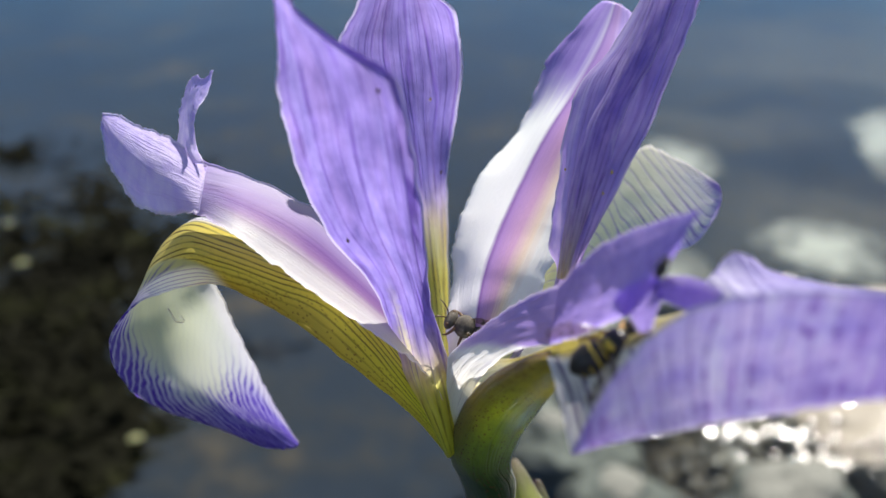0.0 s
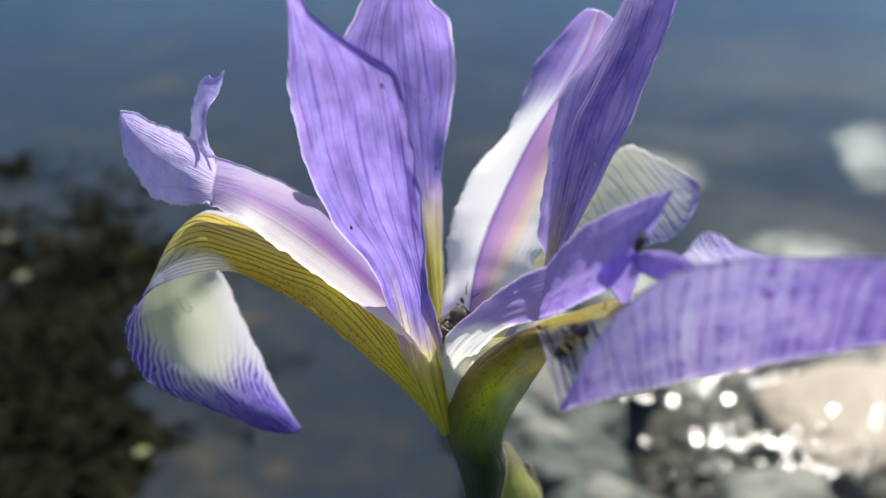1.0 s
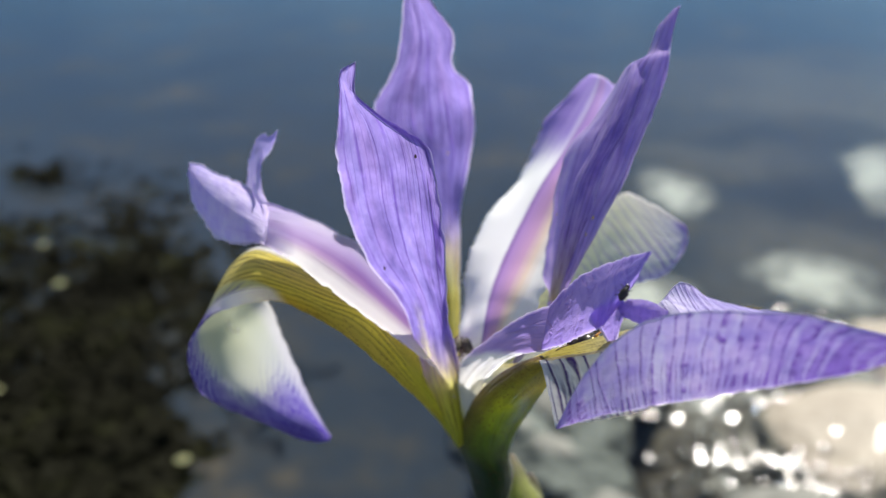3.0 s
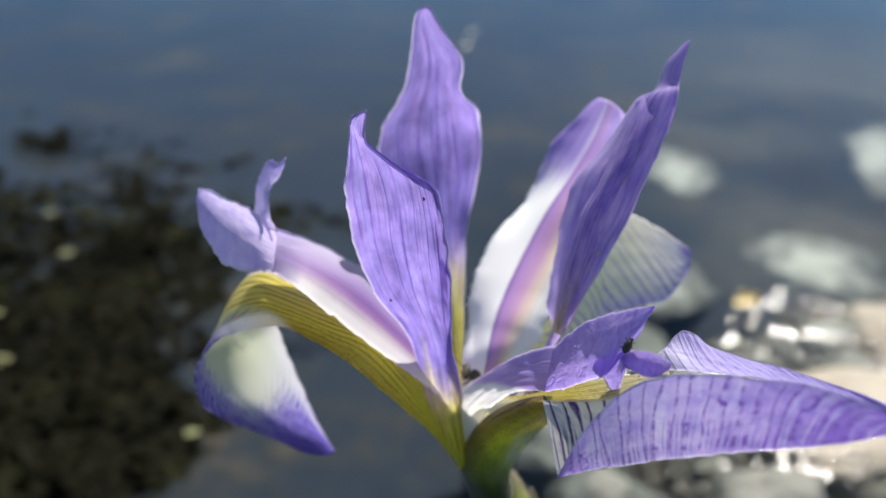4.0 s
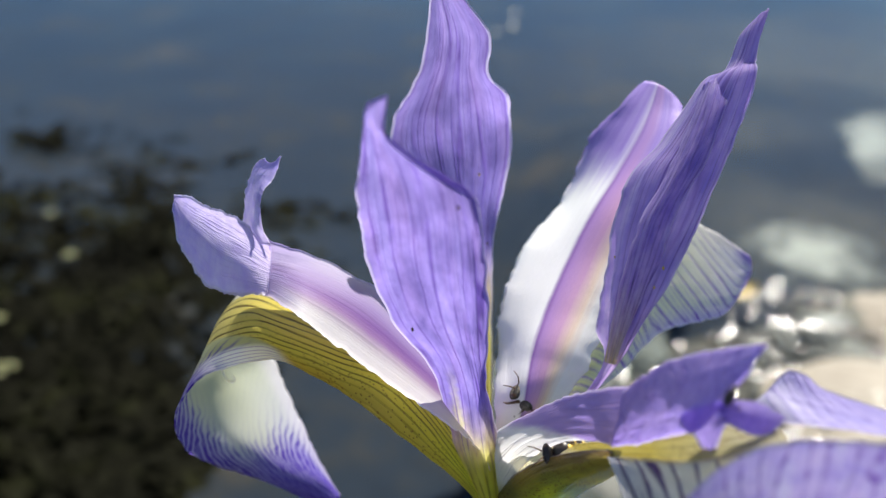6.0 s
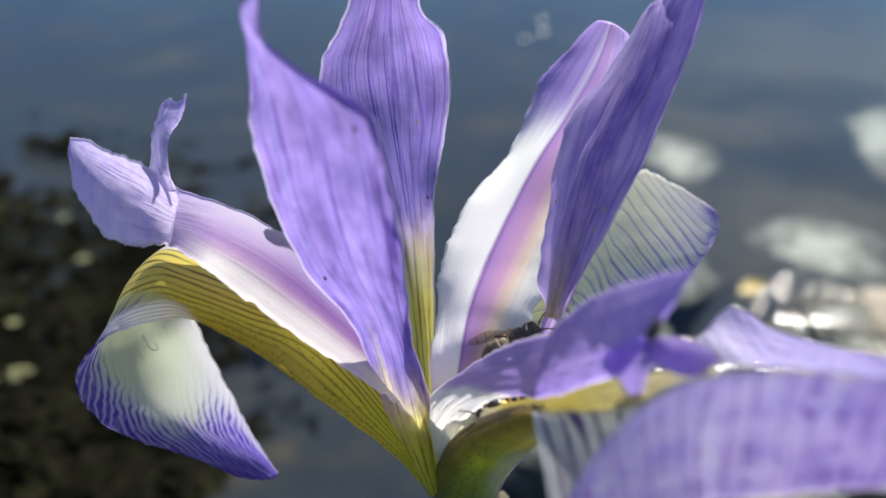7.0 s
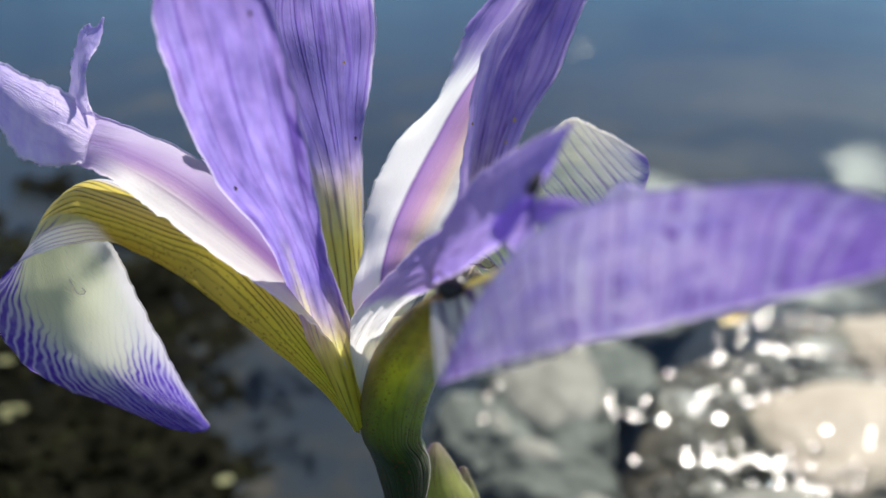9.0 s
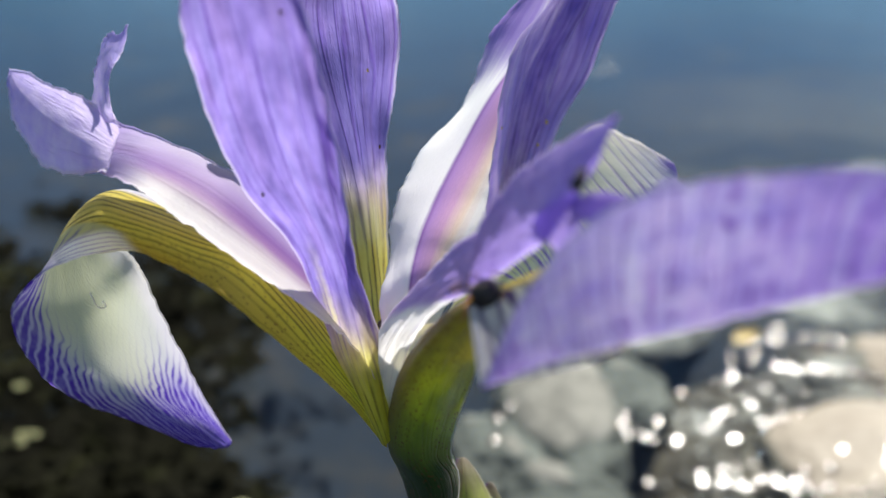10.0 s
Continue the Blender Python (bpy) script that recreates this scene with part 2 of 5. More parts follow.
def solid_material(name, stops, scale, rough=0.6, bump=0.3, stretch=None, spec=0.5, depth=0.001, coat=0.0):
    """Opaque skin whose colour follows a noise."""
    m, t = fresh(name)
    at = node(t, "ShaderNodeTexCoord").outputs["Object"]
    n1 = grain(t, at, scale, 5, 0.6, stretch)
    n2 = grain(t, at, scale * 7, 3, 0.6, stretch)
    col = ramp(t, calc(t, "ADD", calc(t, "MULTIPLY", n1, 0.7), calc(t, "MULTIPLY", n2, 0.3)), stops)
    b = node(t, "ShaderNodeBump", Height=n2, Strength=bump, Distance=depth).outputs[0]
    p = node(t, "ShaderNodeBsdfPrincipled", Base_Color=col, Roughness=rough, Normal=b)
    p.inputs["Specular IOR Level"].default_value = spec
    p.inputs["Coat Weight"].default_value = coat
    p.inputs["Coat Roughness"].default_value = 0.08
    node(t, "ShaderNodeOutputMaterial", Surface=p.outputs[0])
    return m


LILAC, VIOLET = (0.235, 0.18, 0.55), (0.10, 0.04, 0.33)
YELLOW, LEAF = (0.78, 0.64, 0.10), (0.16, 0.22, 0.04)

M_STANDARD = petal_material("standard_skin", ((0.0, (0.80, 0.80, 0.10)), (0.12, (0.76, 0.72, 0.16)), (0.20, (0.56, 0.48, 0.34)), (0.32, LILAC), (0.8, (0.28, 0.21, 0.56)), (1.0, (0.32, 0.255, 0.60))),
                            VIOLET, veins=(7, 0.34, 0.72), mottle=0.40, wander=1.6, unbroken=0.2, comb=True, forks=0.5, sway_by=2.2, soft=-0.006, ruck=0.25, streaks=((0.36, 0.31, 0.70), 0.35), claw=(0.15, (0.82, 0.80, 0.12), (0.36, 0.34, 0.06), 5.0),
                            rim=((0.50, 0.47, 0.24), ((0.16, 0.0), (0.24, 1.0), (0.28, 0.9), (0.35, 0.0)), ((0.0, 0.8), (0.28, 0.8), (0.42, 0.0))))
M_ROLLED = petal_material("rolled_standard_skin", ((0.0, (0.72, 0.66, 0.30)), (0.12, (0.70, 0.58, 0.62)), (0.30, (0.60, 0.44, 0.80)), (0.5, (0.46, 0.32, 0.76)), (1.0, (0.44, 0.32, 0.78))),
                          VIOLET, veins=(9, 0.50, 0.60), mottle=0.36, wander=1.6, unbroken=0.3, comb=True, forks=0.5, sway_by=2.2, soft=-0.02, streaks=((0.70, 0.60, 0.90), 0.5), through_part=0.55)
M_BACK_STANDARD = petal_material("back_standard_skin", ((0.0, (0.52, 0.52, 0.08)), (0.22, (0.70, 0.64, 0.16)), (0.36, (0.68, 0.56, 0.44)), (0.50, LILAC), (0.8, (0.27, 0.20, 0.54)), (1.0, (0.31, 0.24, 0.58))),
                                 (0.12, 0.05, 0.36), veins=(9, 0.32, 0.68), mottle=0.34, wander=1.2, unbroken=0.2, comb=True, forks=0.5, sway_by=2.2, soft=-0.006, ruck=0.25, streaks=((0.36, 0.30, 0.68), 0.35), claw=(0.36, (0.84, 0.70, 0.16), (0.20, 0.12, 0.08), 6.0))


def style_material(name, over, tip, base_tint, tip_from, through_part):
    """Skin of a style arm: bands of colour over its width, another colour towards the tip and the base."""
    m, t = fresh(name)
    uv = node(t, "ShaderNodeTexCoord").outputs["UV"]
    sep = node(t, "ShaderNodeSeparateXYZ", Vector=uv)
    u, v = sep.outputs[0], sep.outputs[1]
    wob = calc(t, "SUBTRACT", grain(t, uv, 1.0, 3, stretch=(2.5, 5, 1)), 0.5)
    streak = calc(t, "SUBTRACT", grain(t, uv, 1.0, 3, stretch=(34, 1.6, 1)), 0.5)
    uu = calc(t, "ADD", u, calc(t, "ADD", calc(t, "MULTIPLY", wob, 0.07), calc(t, "MULTIPLY", streak, 0.05)))
    base = ramp(t, uu, over)
    vv = calc(t, "ADD", v, calc(t, "ADD", calc(t, "MULTIPLY", wob, 0.10), calc(t, "MULTIPLY", streak, 0.10)))
    pale_ridge = calc(t, "MULTIPLY", spread(t, uu, 0.36, 0.46), spread(t, uu, 0.66, 0.54))
    far = calc(t, "MULTIPLY", spread(t, vv, tip_from, tip_from + 0.16), calc(t, "SUBTRACT", 1.0, calc(t, "MULTIPLY", pale_ridge, 0.6)))
    base = blend(t, far, base, ramp(t, streak, ((0.0, tip), (1.0, (0.80, 0.70, 0.93)))))
    base = blend(t, spread(t, vv, 0.26, 0.05, 0.0, 0.85), base, base_tint)
    fine = grain(t, uv, 90.0, 2)
    bump = node(t, "ShaderNodeBump", Height=calc(t, "ADD", calc(t, "MULTIPLY", streak, 0.8), calc(t, "MULTIPLY", fine, 0.3)), Strength=0.4, Distance=0.0003).outputs[0]
    skin = node(t, "ShaderNodeBsdfPrincipled", Base_Color=base, Roughness=0.5, Normal=bump)
    skin.inputs["Specular IOR Level"].default_value = 0.3
    glow = node(t, "ShaderNodeBsdfTranslucent", Color=base, Normal=bump)
    both = node(t, "ShaderNodeMixShader", i0=through_part, i1=skin.outputs[0], i2=glow.outputs[0])
    node(t, "ShaderNodeOutputMaterial", Surface=both.outputs[0])
    return m


M_LEFT_STYLE = style_material("left_style_skin", ((0.0, (0.60, 0.55, 0.74)), (0.30, (0.52, 0.44, 0.68)), (0.52, (0.42, 0.30, 0.62)), (0.66, (0.29, 0.14, 0.46)), (0.74, (0.39, 0.22, 0.50)), (0.81, (0.62, 0.52, 0.64)), (0.88, (0.84, 0.80, 0.83)), (1.0, (0.88, 0.85, 0.86))),
                              (0.46, 0.37, 0.70), (0.80, 0.58, 0.44), 0.80, 0.5)
M_RIGHT_STYLE = style_material("right_style_skin", ((0.0, (0.86, 0.86, 0.86)), (0.10, (0.97, 0.96, 0.92)), (0.42, (0.97, 0.96, 0.93)), (0.46, (0.30, 0.15, 0.44)), (0.50, (0.48, 0.28, 0.60)), (0.64, (0.62, 0.36, 0.56)), (0.75, (0.86, 0.68, 0.54)), (0.85, (0.97, 0.95, 0.88)), (1.0, (0.96, 0.95, 0.90))),
                               (0.36, 0.25, 0.66), (0.90, 0.85, 0.58), 0.70, 0.10)
M_CREST = petal_material("crest_skin", ((0.0, (0.74, 0.64, 0.91)), (0.35, (0.62, 0.53, 0.89)), (0.7, (0.56, 0.48, 0.87)), (1.0, (0.50, 0.42, 0.86))), (0.50, 0.38, 0.84), veins=(12, 0.3, 0.12), through_part=0.45, ruck=0.08)
M_FRONT_STYLE = petal_material("front_style_skin", ((0.0, (0.80, 0.76, 0.34)), (0.15, (0.92, 0.90, 0.76)), (0.36, (0.62, 0.46, 0.78)), (0.6, (0.46, 0.33, 0.74)), (1.0, (0.38, 0.27, 0.70))), VIOLET,
                               lip=((0.96, 0.95, 0.97), 0.37, 2.1), veins=(6, 0.2, 0.15), mottle=0.08, ruck=0.2, through_part=0.6)
M_FRONT_CREST = petal_material("front_crest_skin", ((0.0, (0.36, 0.26, 0.70)), (1.0, (0.40, 0.31, 0.74))), (0.22, 0.12, 0.54), veins=(6, 0.3, 0.4), across=True)
M_LEFT_FALL = fall_material()
M_BACK_FALL = petal_material("back_fall_skin", ((0.0, (0.66, 0.62, 0.12)), (0.50, (0.82, 0.80, 0.50)), (0.66, (0.90, 0.88, 0.62)), (0.80, (0.90, 0.88, 0.70)), (0.95, (0.82, 0.78, 0.82)), (1.0, (0.40, 0.29, 0.72))), (0.22, 0.11, 0.55),
                             veins=(30, 0.40, 1.0), across=True, slant=-0.22, wander=0.8, unbroken=0.75, comb=True, forks=0.5, vein_along=((0.0, 0.3), (0.35, 0.45), (0.8, 1.0)), through_part=0.65,
                             rim=((0.58, 0.48, 0.86), ((0.80, 0.0), (0.97, 0.8)), ((0.6, 0.3), (0.8, 1.0))))
# rim: darker lower edge towards the tip, part pigment, part shade put in
M_LOBE = petal_material("blade_skin", ((0.0, (0.42, 0.28, 0.76)), (0.16, (0.54, 0.44, 0.82)), (0.5, (0.52, 0.41, 0.80)), (0.76, (0.38, 0.26, 0.72)), (1.0, (0.22, 0.12, 0.56))), (0.19, 0.08, 0.47), across=True, veins=(21, 0.40, 0.95), wander=1.4, unbroken=0.2, comb=True, forks=0.9, slant=0.02, fan=0.24, mottle=0.30, sway_by=1.7, soft=-0.004, streaks=((0.70, 0.66, 0.92), 0.5), through_part=0.42,
                        rim=((0.13, 0.05, 0.42), ((0.40, 0.0), (1.0, 0.65)), ((0.26, 0.0), (0.62, 0.75), (1.0, 1.0))))
M_FAR_LOBE = petal_material("far_blade_skin", ((0.0, (0.80, 0.77, 0.90)), (0.2, (0.50, 0.44, 0.80)), (0.6, (0.40, 0.34, 0.74)), (1.0, (0.28, 0.19, 0.62))), (0.16, 0.08, 0.48), across=True, veins=(26, 0.5, 0.5), wander=0.5, unbroken=0.6, comb=True, through_part=0.4)
M_FLANK = petal_material("flank_skin", ((0.0, (0.92, 0.90, 0.94)), (0.6, (0.92, 0.90, 0.86)), (1.0, (0.88, 0.80, 0.50))), (0.07, 0.02, 0.22), across=True, veins=(7, 0.62, 1.0), wander=0.9, sway_by=1.8, mottle=0.08, unbroken=0.85, comb=True, through_part=0.85)
M_SIGNAL = petal_material("signal_skin", ((0.0, (0.86, 0.82, 0.52)), (0.34, (0.90, 0.84, 0.60)), (0.46, (0.72, 0.60, 0.14)), (0.7, YELLOW), (1.0, (0.86, 0.80, 0.54))), (0.18, 0.10, 0.02), veins=(9, 0.4, 0.9), comb=True, vein_along=((0.0, 0.1), (0.4, 0.6), (1.0, 1.0)), speckle=((0.22, 0.11, 0.02), 18, 0.9, 3.0))
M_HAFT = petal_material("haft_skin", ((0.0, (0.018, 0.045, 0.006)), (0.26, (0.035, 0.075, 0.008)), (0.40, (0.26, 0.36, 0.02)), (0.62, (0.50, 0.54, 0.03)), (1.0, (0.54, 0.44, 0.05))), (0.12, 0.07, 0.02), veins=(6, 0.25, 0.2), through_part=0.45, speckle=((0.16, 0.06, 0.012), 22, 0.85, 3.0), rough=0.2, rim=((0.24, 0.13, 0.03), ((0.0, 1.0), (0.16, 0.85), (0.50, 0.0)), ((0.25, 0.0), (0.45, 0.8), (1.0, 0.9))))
M_STEM = solid_material("stem_skin", ((0.3, (0.014, 0.036, 0.006)), (0.6, (0.03, 0.07, 0.01)), (0.8, (0.07, 0.11, 0.02))), 160, rough=0.35, stretch=(1, 1, 0.12), depth=0.0003)
M_FIBRE = petal_material("fibre_skin", ((0.0, (0.95, 0.95, 0.92)), (1.0, (0.95, 0.95, 0.92))), (0.9, 0.9, 0.88), veins=(3, 0.2, 0.1), mottle=0.02, through_part=0.95)
M_BUD = petal_material("bud_skin", ((0.0, LEAF), (0.5, (0.44, 0.48, 0.14)), (0.85, (0.52, 0.55, 0.18)), (1.0, (0.46, 0.40, 0.32))), (0.26, 0.14, 0.24), veins=(9, 0.25, 0.5), rim=((0.36, 0.20, 0.42), ((0.0, 1.0), (0.10, 0.5), (0.2, 0.0)), ((0.3, 0.0), (0.6, 0.9), (1.0, 1.0))))


def water_material():
    m, t = fresh("pond_water")
    at = node(t, "ShaderNodeTexCoord").outputs["Object"]
    swell = calc(t, "ADD", grain(t, at, 5.0, 2, 0.5, (1, 0.7, 1)), calc(t, "MULTIPLY", grain(t, at, 1.3, 3, 0.5, (1, 0.6, 1)), 2.2))
    ripple = grain(t, at, 34.0, 3, 0.55)
    # a riffle where the water runs thin over the stones
    near = node(t, "ShaderNodeVectorMath", i0=at, i1=(0.30, 0.84, 0.0))
    near.operation = "DISTANCE"
    thin = spread(t, near.outputs["Value"], 0.42, 0.16)
    chop = calc(t, "MULTIPLY", grain(t, at, 105.0, 2, 0.5), calc(t, "MULTIPLY", thin, 0.5))
    h = calc(t, "ADD", calc(t, "ADD", swell, calc(t, "MULTIPLY", ripple, 0.06)), chop)
    bump = node(t, "ShaderNodeBump", Height=h, Strength=0.35, Distance=0.012).outputs[0]
    clear = node(t, "ShaderNodeBsdfTransparent", Color=(0.78, 0.83, 0.84, 1))
    # mirrored sky dimmed and blued by tint, glare kept paler over the riffle
    gloss = node(t, "ShaderNodeBsdfGlossy", Color=blend(t, thin, (0.162, 0.31, 0.485), (0.30, 0.40, 0.52)), Roughness=calc(t, "SUBTRACT", 0.09, calc(t, "MULTIPLY", thin, 0.02)), Normal=bump)
    fres = node(t, "ShaderNodeFresnel", IOR=1.33, Normal=bump).outputs[0]
    mix = node(t, "ShaderNodeMixShader", i0=fres, i1=clear.outputs[0], i2=gloss.outputs[0])
    node(t, "ShaderNodeOutputMaterial", Surface=mix.outputs[0])
    return m


def bed_material():
    """Dark mud tinted with the water's blue, streaks of silt, paler sandy shallows to one side and a painted haze
    patch.
    """
    m, t = fresh("pond_mud")
    at = node(t, "ShaderNodeTexCoord").outputs["Object"]
    n1 = grain(t, at, 3.6, 5, 0.6)
    n2 = grain(t, at, 25.0, 3, 0.6)
    mud = ramp(t, calc(t, "ADD", calc(t, "MULTIPLY", n1, 0.7), calc(t, "MULTIPLY", n2, 0.3)), ((0.34, (0.008, 0.015, 0.030)), (0.48, (0.014, 0.022, 0.038)), (0.56, (0.026, 0.028, 0.034)), (0.66, (0.085, 0.064, 0.045))))
    total = None
    # the far first patch puts a hazy cloud reflection into the bed colour
    for x, y, wide, strength in ((0.95, 2.7, 1.3, 0.45), (0.30, 1.62, 0.32, 0.55), (0.42, 1.12, 0.36, 0.6)):
        away = node(t, "ShaderNodeVectorMath", i0=at, i1=(x, y, 0.0))
        away.operation = "DISTANCE"
        off = calc(t, "ADD", away.outputs["Value"], calc(t, "MULTIPLY", calc(t, "SUBTRACT", grain(t, at, 2.4, 3), 0.5), wide * 1.2))
        one = spread(t, off, wide, 0.0, 0.0, strength)
        total = one if total is None else calc(t, "MAXIMUM", total, one)
    sand_haze = ramp(t, n2, ((0.3, (0.10, 0.085, 0.065)), (0.7, (0.22, 0.19, 0.15))))
    col = blend(t, total, mud, sand_haze)
    b = node(t, "ShaderNodeBump", Height=n2, Strength=0.6, Distance=0.01).outputs[0]
    p = node(t, "ShaderNodeBsdfPrincipled", Base_Color=col, Roughness=0.9, Normal=b)
    node(t, "ShaderNodeOutputMaterial", Surface=p.outputs[0])
    return m


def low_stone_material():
    """Pale stone top whose colour darkens in patches away from the crown, painting a soft hazy edge."""
    m, t = fresh("fading_edge_stone")
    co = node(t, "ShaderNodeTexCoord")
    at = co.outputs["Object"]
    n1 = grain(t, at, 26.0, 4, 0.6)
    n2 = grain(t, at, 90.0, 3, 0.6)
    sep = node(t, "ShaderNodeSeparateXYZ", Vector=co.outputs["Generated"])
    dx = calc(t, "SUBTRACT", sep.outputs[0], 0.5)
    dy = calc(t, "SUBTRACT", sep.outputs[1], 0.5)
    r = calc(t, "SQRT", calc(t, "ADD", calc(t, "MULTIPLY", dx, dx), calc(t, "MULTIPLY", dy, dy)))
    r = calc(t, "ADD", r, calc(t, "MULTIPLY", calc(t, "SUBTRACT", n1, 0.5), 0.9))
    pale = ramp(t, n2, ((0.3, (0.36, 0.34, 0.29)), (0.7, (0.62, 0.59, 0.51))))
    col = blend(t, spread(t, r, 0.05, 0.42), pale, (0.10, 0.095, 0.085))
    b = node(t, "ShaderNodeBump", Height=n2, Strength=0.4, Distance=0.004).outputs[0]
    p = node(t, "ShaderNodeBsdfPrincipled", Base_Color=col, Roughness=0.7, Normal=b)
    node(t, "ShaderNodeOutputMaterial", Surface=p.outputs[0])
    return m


M_WATER = water_material()
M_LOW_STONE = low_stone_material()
M_BED = bed_material()
M_STONE = solid_material("wet_stone", ((0.3, (0.085, 0.086, 0.074)), (0.5, (0.20, 0.20, 0.175)), (0.75, (0.38, 0.375, 0.33))), 14.0, rough=0.8, bump=0.6, depth=0.004, spec=0.2)
M_WEED = solid_material("pondweed_skin", ((0.3, (0.004, 0.004, 0.003)), (0.52, (0.009, 0.009, 0.005)), (0.75, (0.040, 0.044, 0.015))), 7.0, rough=0.9, spec=0.05)
M_PALE_STONE = solid_material("pale_wet_stone", ((0.3, (0.20, 0.165, 0.12)), (0.5, (0.32, 0.275, 0.21)), (0.75, (0.46, 0.41, 0.32))), 11.0, rough=0.6, bump=0.6, depth=0.006, coat=0.05)
M_WET = solid_material("wet_pebble", ((0.3, (0.03, 0.025, 0.018)), (0.7, (0.14, 0.11, 0.07))), 90.0, rough=0.19, bump=0.0, spec=1.0)
M_GRAVEL = solid_material("wet_gravel", ((0.3, (0.045, 0.038, 0.028)), (0.5, (0.13, 0.105, 0.075)), (0.75, (0.32, 0.27, 0.20))), 14.0, rough=0.4, bump=0.5, depth=0.003, coat=0.25)
M_PALE_LEAF = solid_material("pale_leaf", ((0.3, (0.12, 0.13, 0.05)), (0.7, (0.26, 0.26, 0.12))), 60.0, rough=0.5)
M_FOAM = solid_material("foam", ((0.3, (0.42, 0.42, 0.36)), (0.7, (0.62, 0.62, 0.54))), 60.0, rough=0.6)
M_STRAW = solid_material("dead_leaf", ((0.3, (0.40, 0.28, 0.08)), (0.7, (0.66, 0.52, 0.20))), 40.0, rough=0.45)
M_BAND = solid_material("insect_pale_hair", ((0.3, (0.16, 0.13, 0.09)), (0.7, (0.34, 0.29, 0.20))), 1500.0, rough=0.7, depth=0.00008)
M_GOLD = solid_material("insect_yellow_mark", ((0.3, (0.62, 0.40, 0.03)), (0.7, (0.80, 0.60, 0.08))), 1200.0, rough=0.4, depth=0.00004)
M_LEG = solid_material("insect_leg", ((0.3, (0.05, 0.025, 0.012)), (0.7, (0.16, 0.08, 0.03))), 1500.0, rough=0.4, depth=0.00004)


def wing_material():
    m, t = fresh("insect_wing")
    at = node(t, "ShaderNodeTexCoord").outputs["Object"]
    cells = node(t, "ShaderNodeTexVoronoi", Vector=at, Scale=900.0)
    cells.feature = "DISTANCE_TO_EDGE"
    ribs = spread(t, cells.outputs["Distance"], 0.06, 0.02)
    clear = node(t, "ShaderNodeBsdfTransparent", Color=(0.80, 0.74, 0.66, 1))
    film = node(t, "ShaderNodeBsdfPrincipled", Base_Color=(0.10, 0.07, 0.04, 1), Roughness=0.2)
    mix = node(t, "ShaderNodeMixShader", i0=calc(t, "ADD", calc(t, "MULTIPLY", ribs, 0.6), 0.22), i1=clear.outputs[0], i2=film.outputs[0])
    node(t, "ShaderNodeOutputMaterial", Surface=mix.outputs[0])
    return m


M_WING = wing_material()
M_BUG = solid_material("insect_shell", ((0.3, (0.010, 0.008, 0.007)), (0.7, (0.030, 0.024, 0.020))), 900.0, rough=0.35, depth=0.00005)


# ---- building ----
def mesh_from(name, verts, faces, material, smooth=True, uvs=None):
    me = bpy.data.meshes.new(name)
    me.from_pydata(verts, [], faces)
    if smooth:
        me.polygons.foreach_set("use_smooth", [True] * len(me.polygons))
    if uvs is not None:
        layer = me.uv_layers.new(name="UVMap")
        for loop in me.loops:
            layer.data[loop.index].uv = uvs[loop.vertex_index]
    me.materials.append(material)
    return me


def part_from(name, me, parent=None, label=""):
    ob = new(name, me)
    if parent:
        ob.parent = parent
    if label:
        tagged(ob, label)
    return ob


def part(name, bm, material, parent, label="", smooth=True):
    """Links a bmesh as one mesh object under a thing or a part."""
    me = bpy.data.meshes.new(name)
    bm.to_mesh(me)
    bm.free()
    if smooth:
        me.polygons.foreach_set("use_smooth", [True] * len(me.polygons))
    me.materials.append(material)
    return part_from(name, me, parent, label)


def thing(name, place, label, category, group="", kind=""):
    ob = new(name)
    ob.matrix_basis = place if isinstance(place, Matrix) else Matrix.Translation(place)
    ob.empty_display_size = 0.005
    return tagged(ob, label, category, group, kind)


def glide(points, f):
    """Catmull-Rom through an array of points, f from 0 to its last index."""
    n = len(points)
    i = min(int(f), n - 2)
    s = f - i
    p1, p2 = points[i], points[i + 1]
    p0 = points[i - 1] if i else 2 * p1 - p2
    p3 = points[i + 2] if i + 2 < n else 2 * p2 - p1
    return 0.5 * (2 * p1 + (p2 - p0) * s + (2 * p0 - 5 * p1 + 4 * p2 - p3) * s * s + (3 * p1 - p0 - 3 * p2 + p3) * s ** 3)


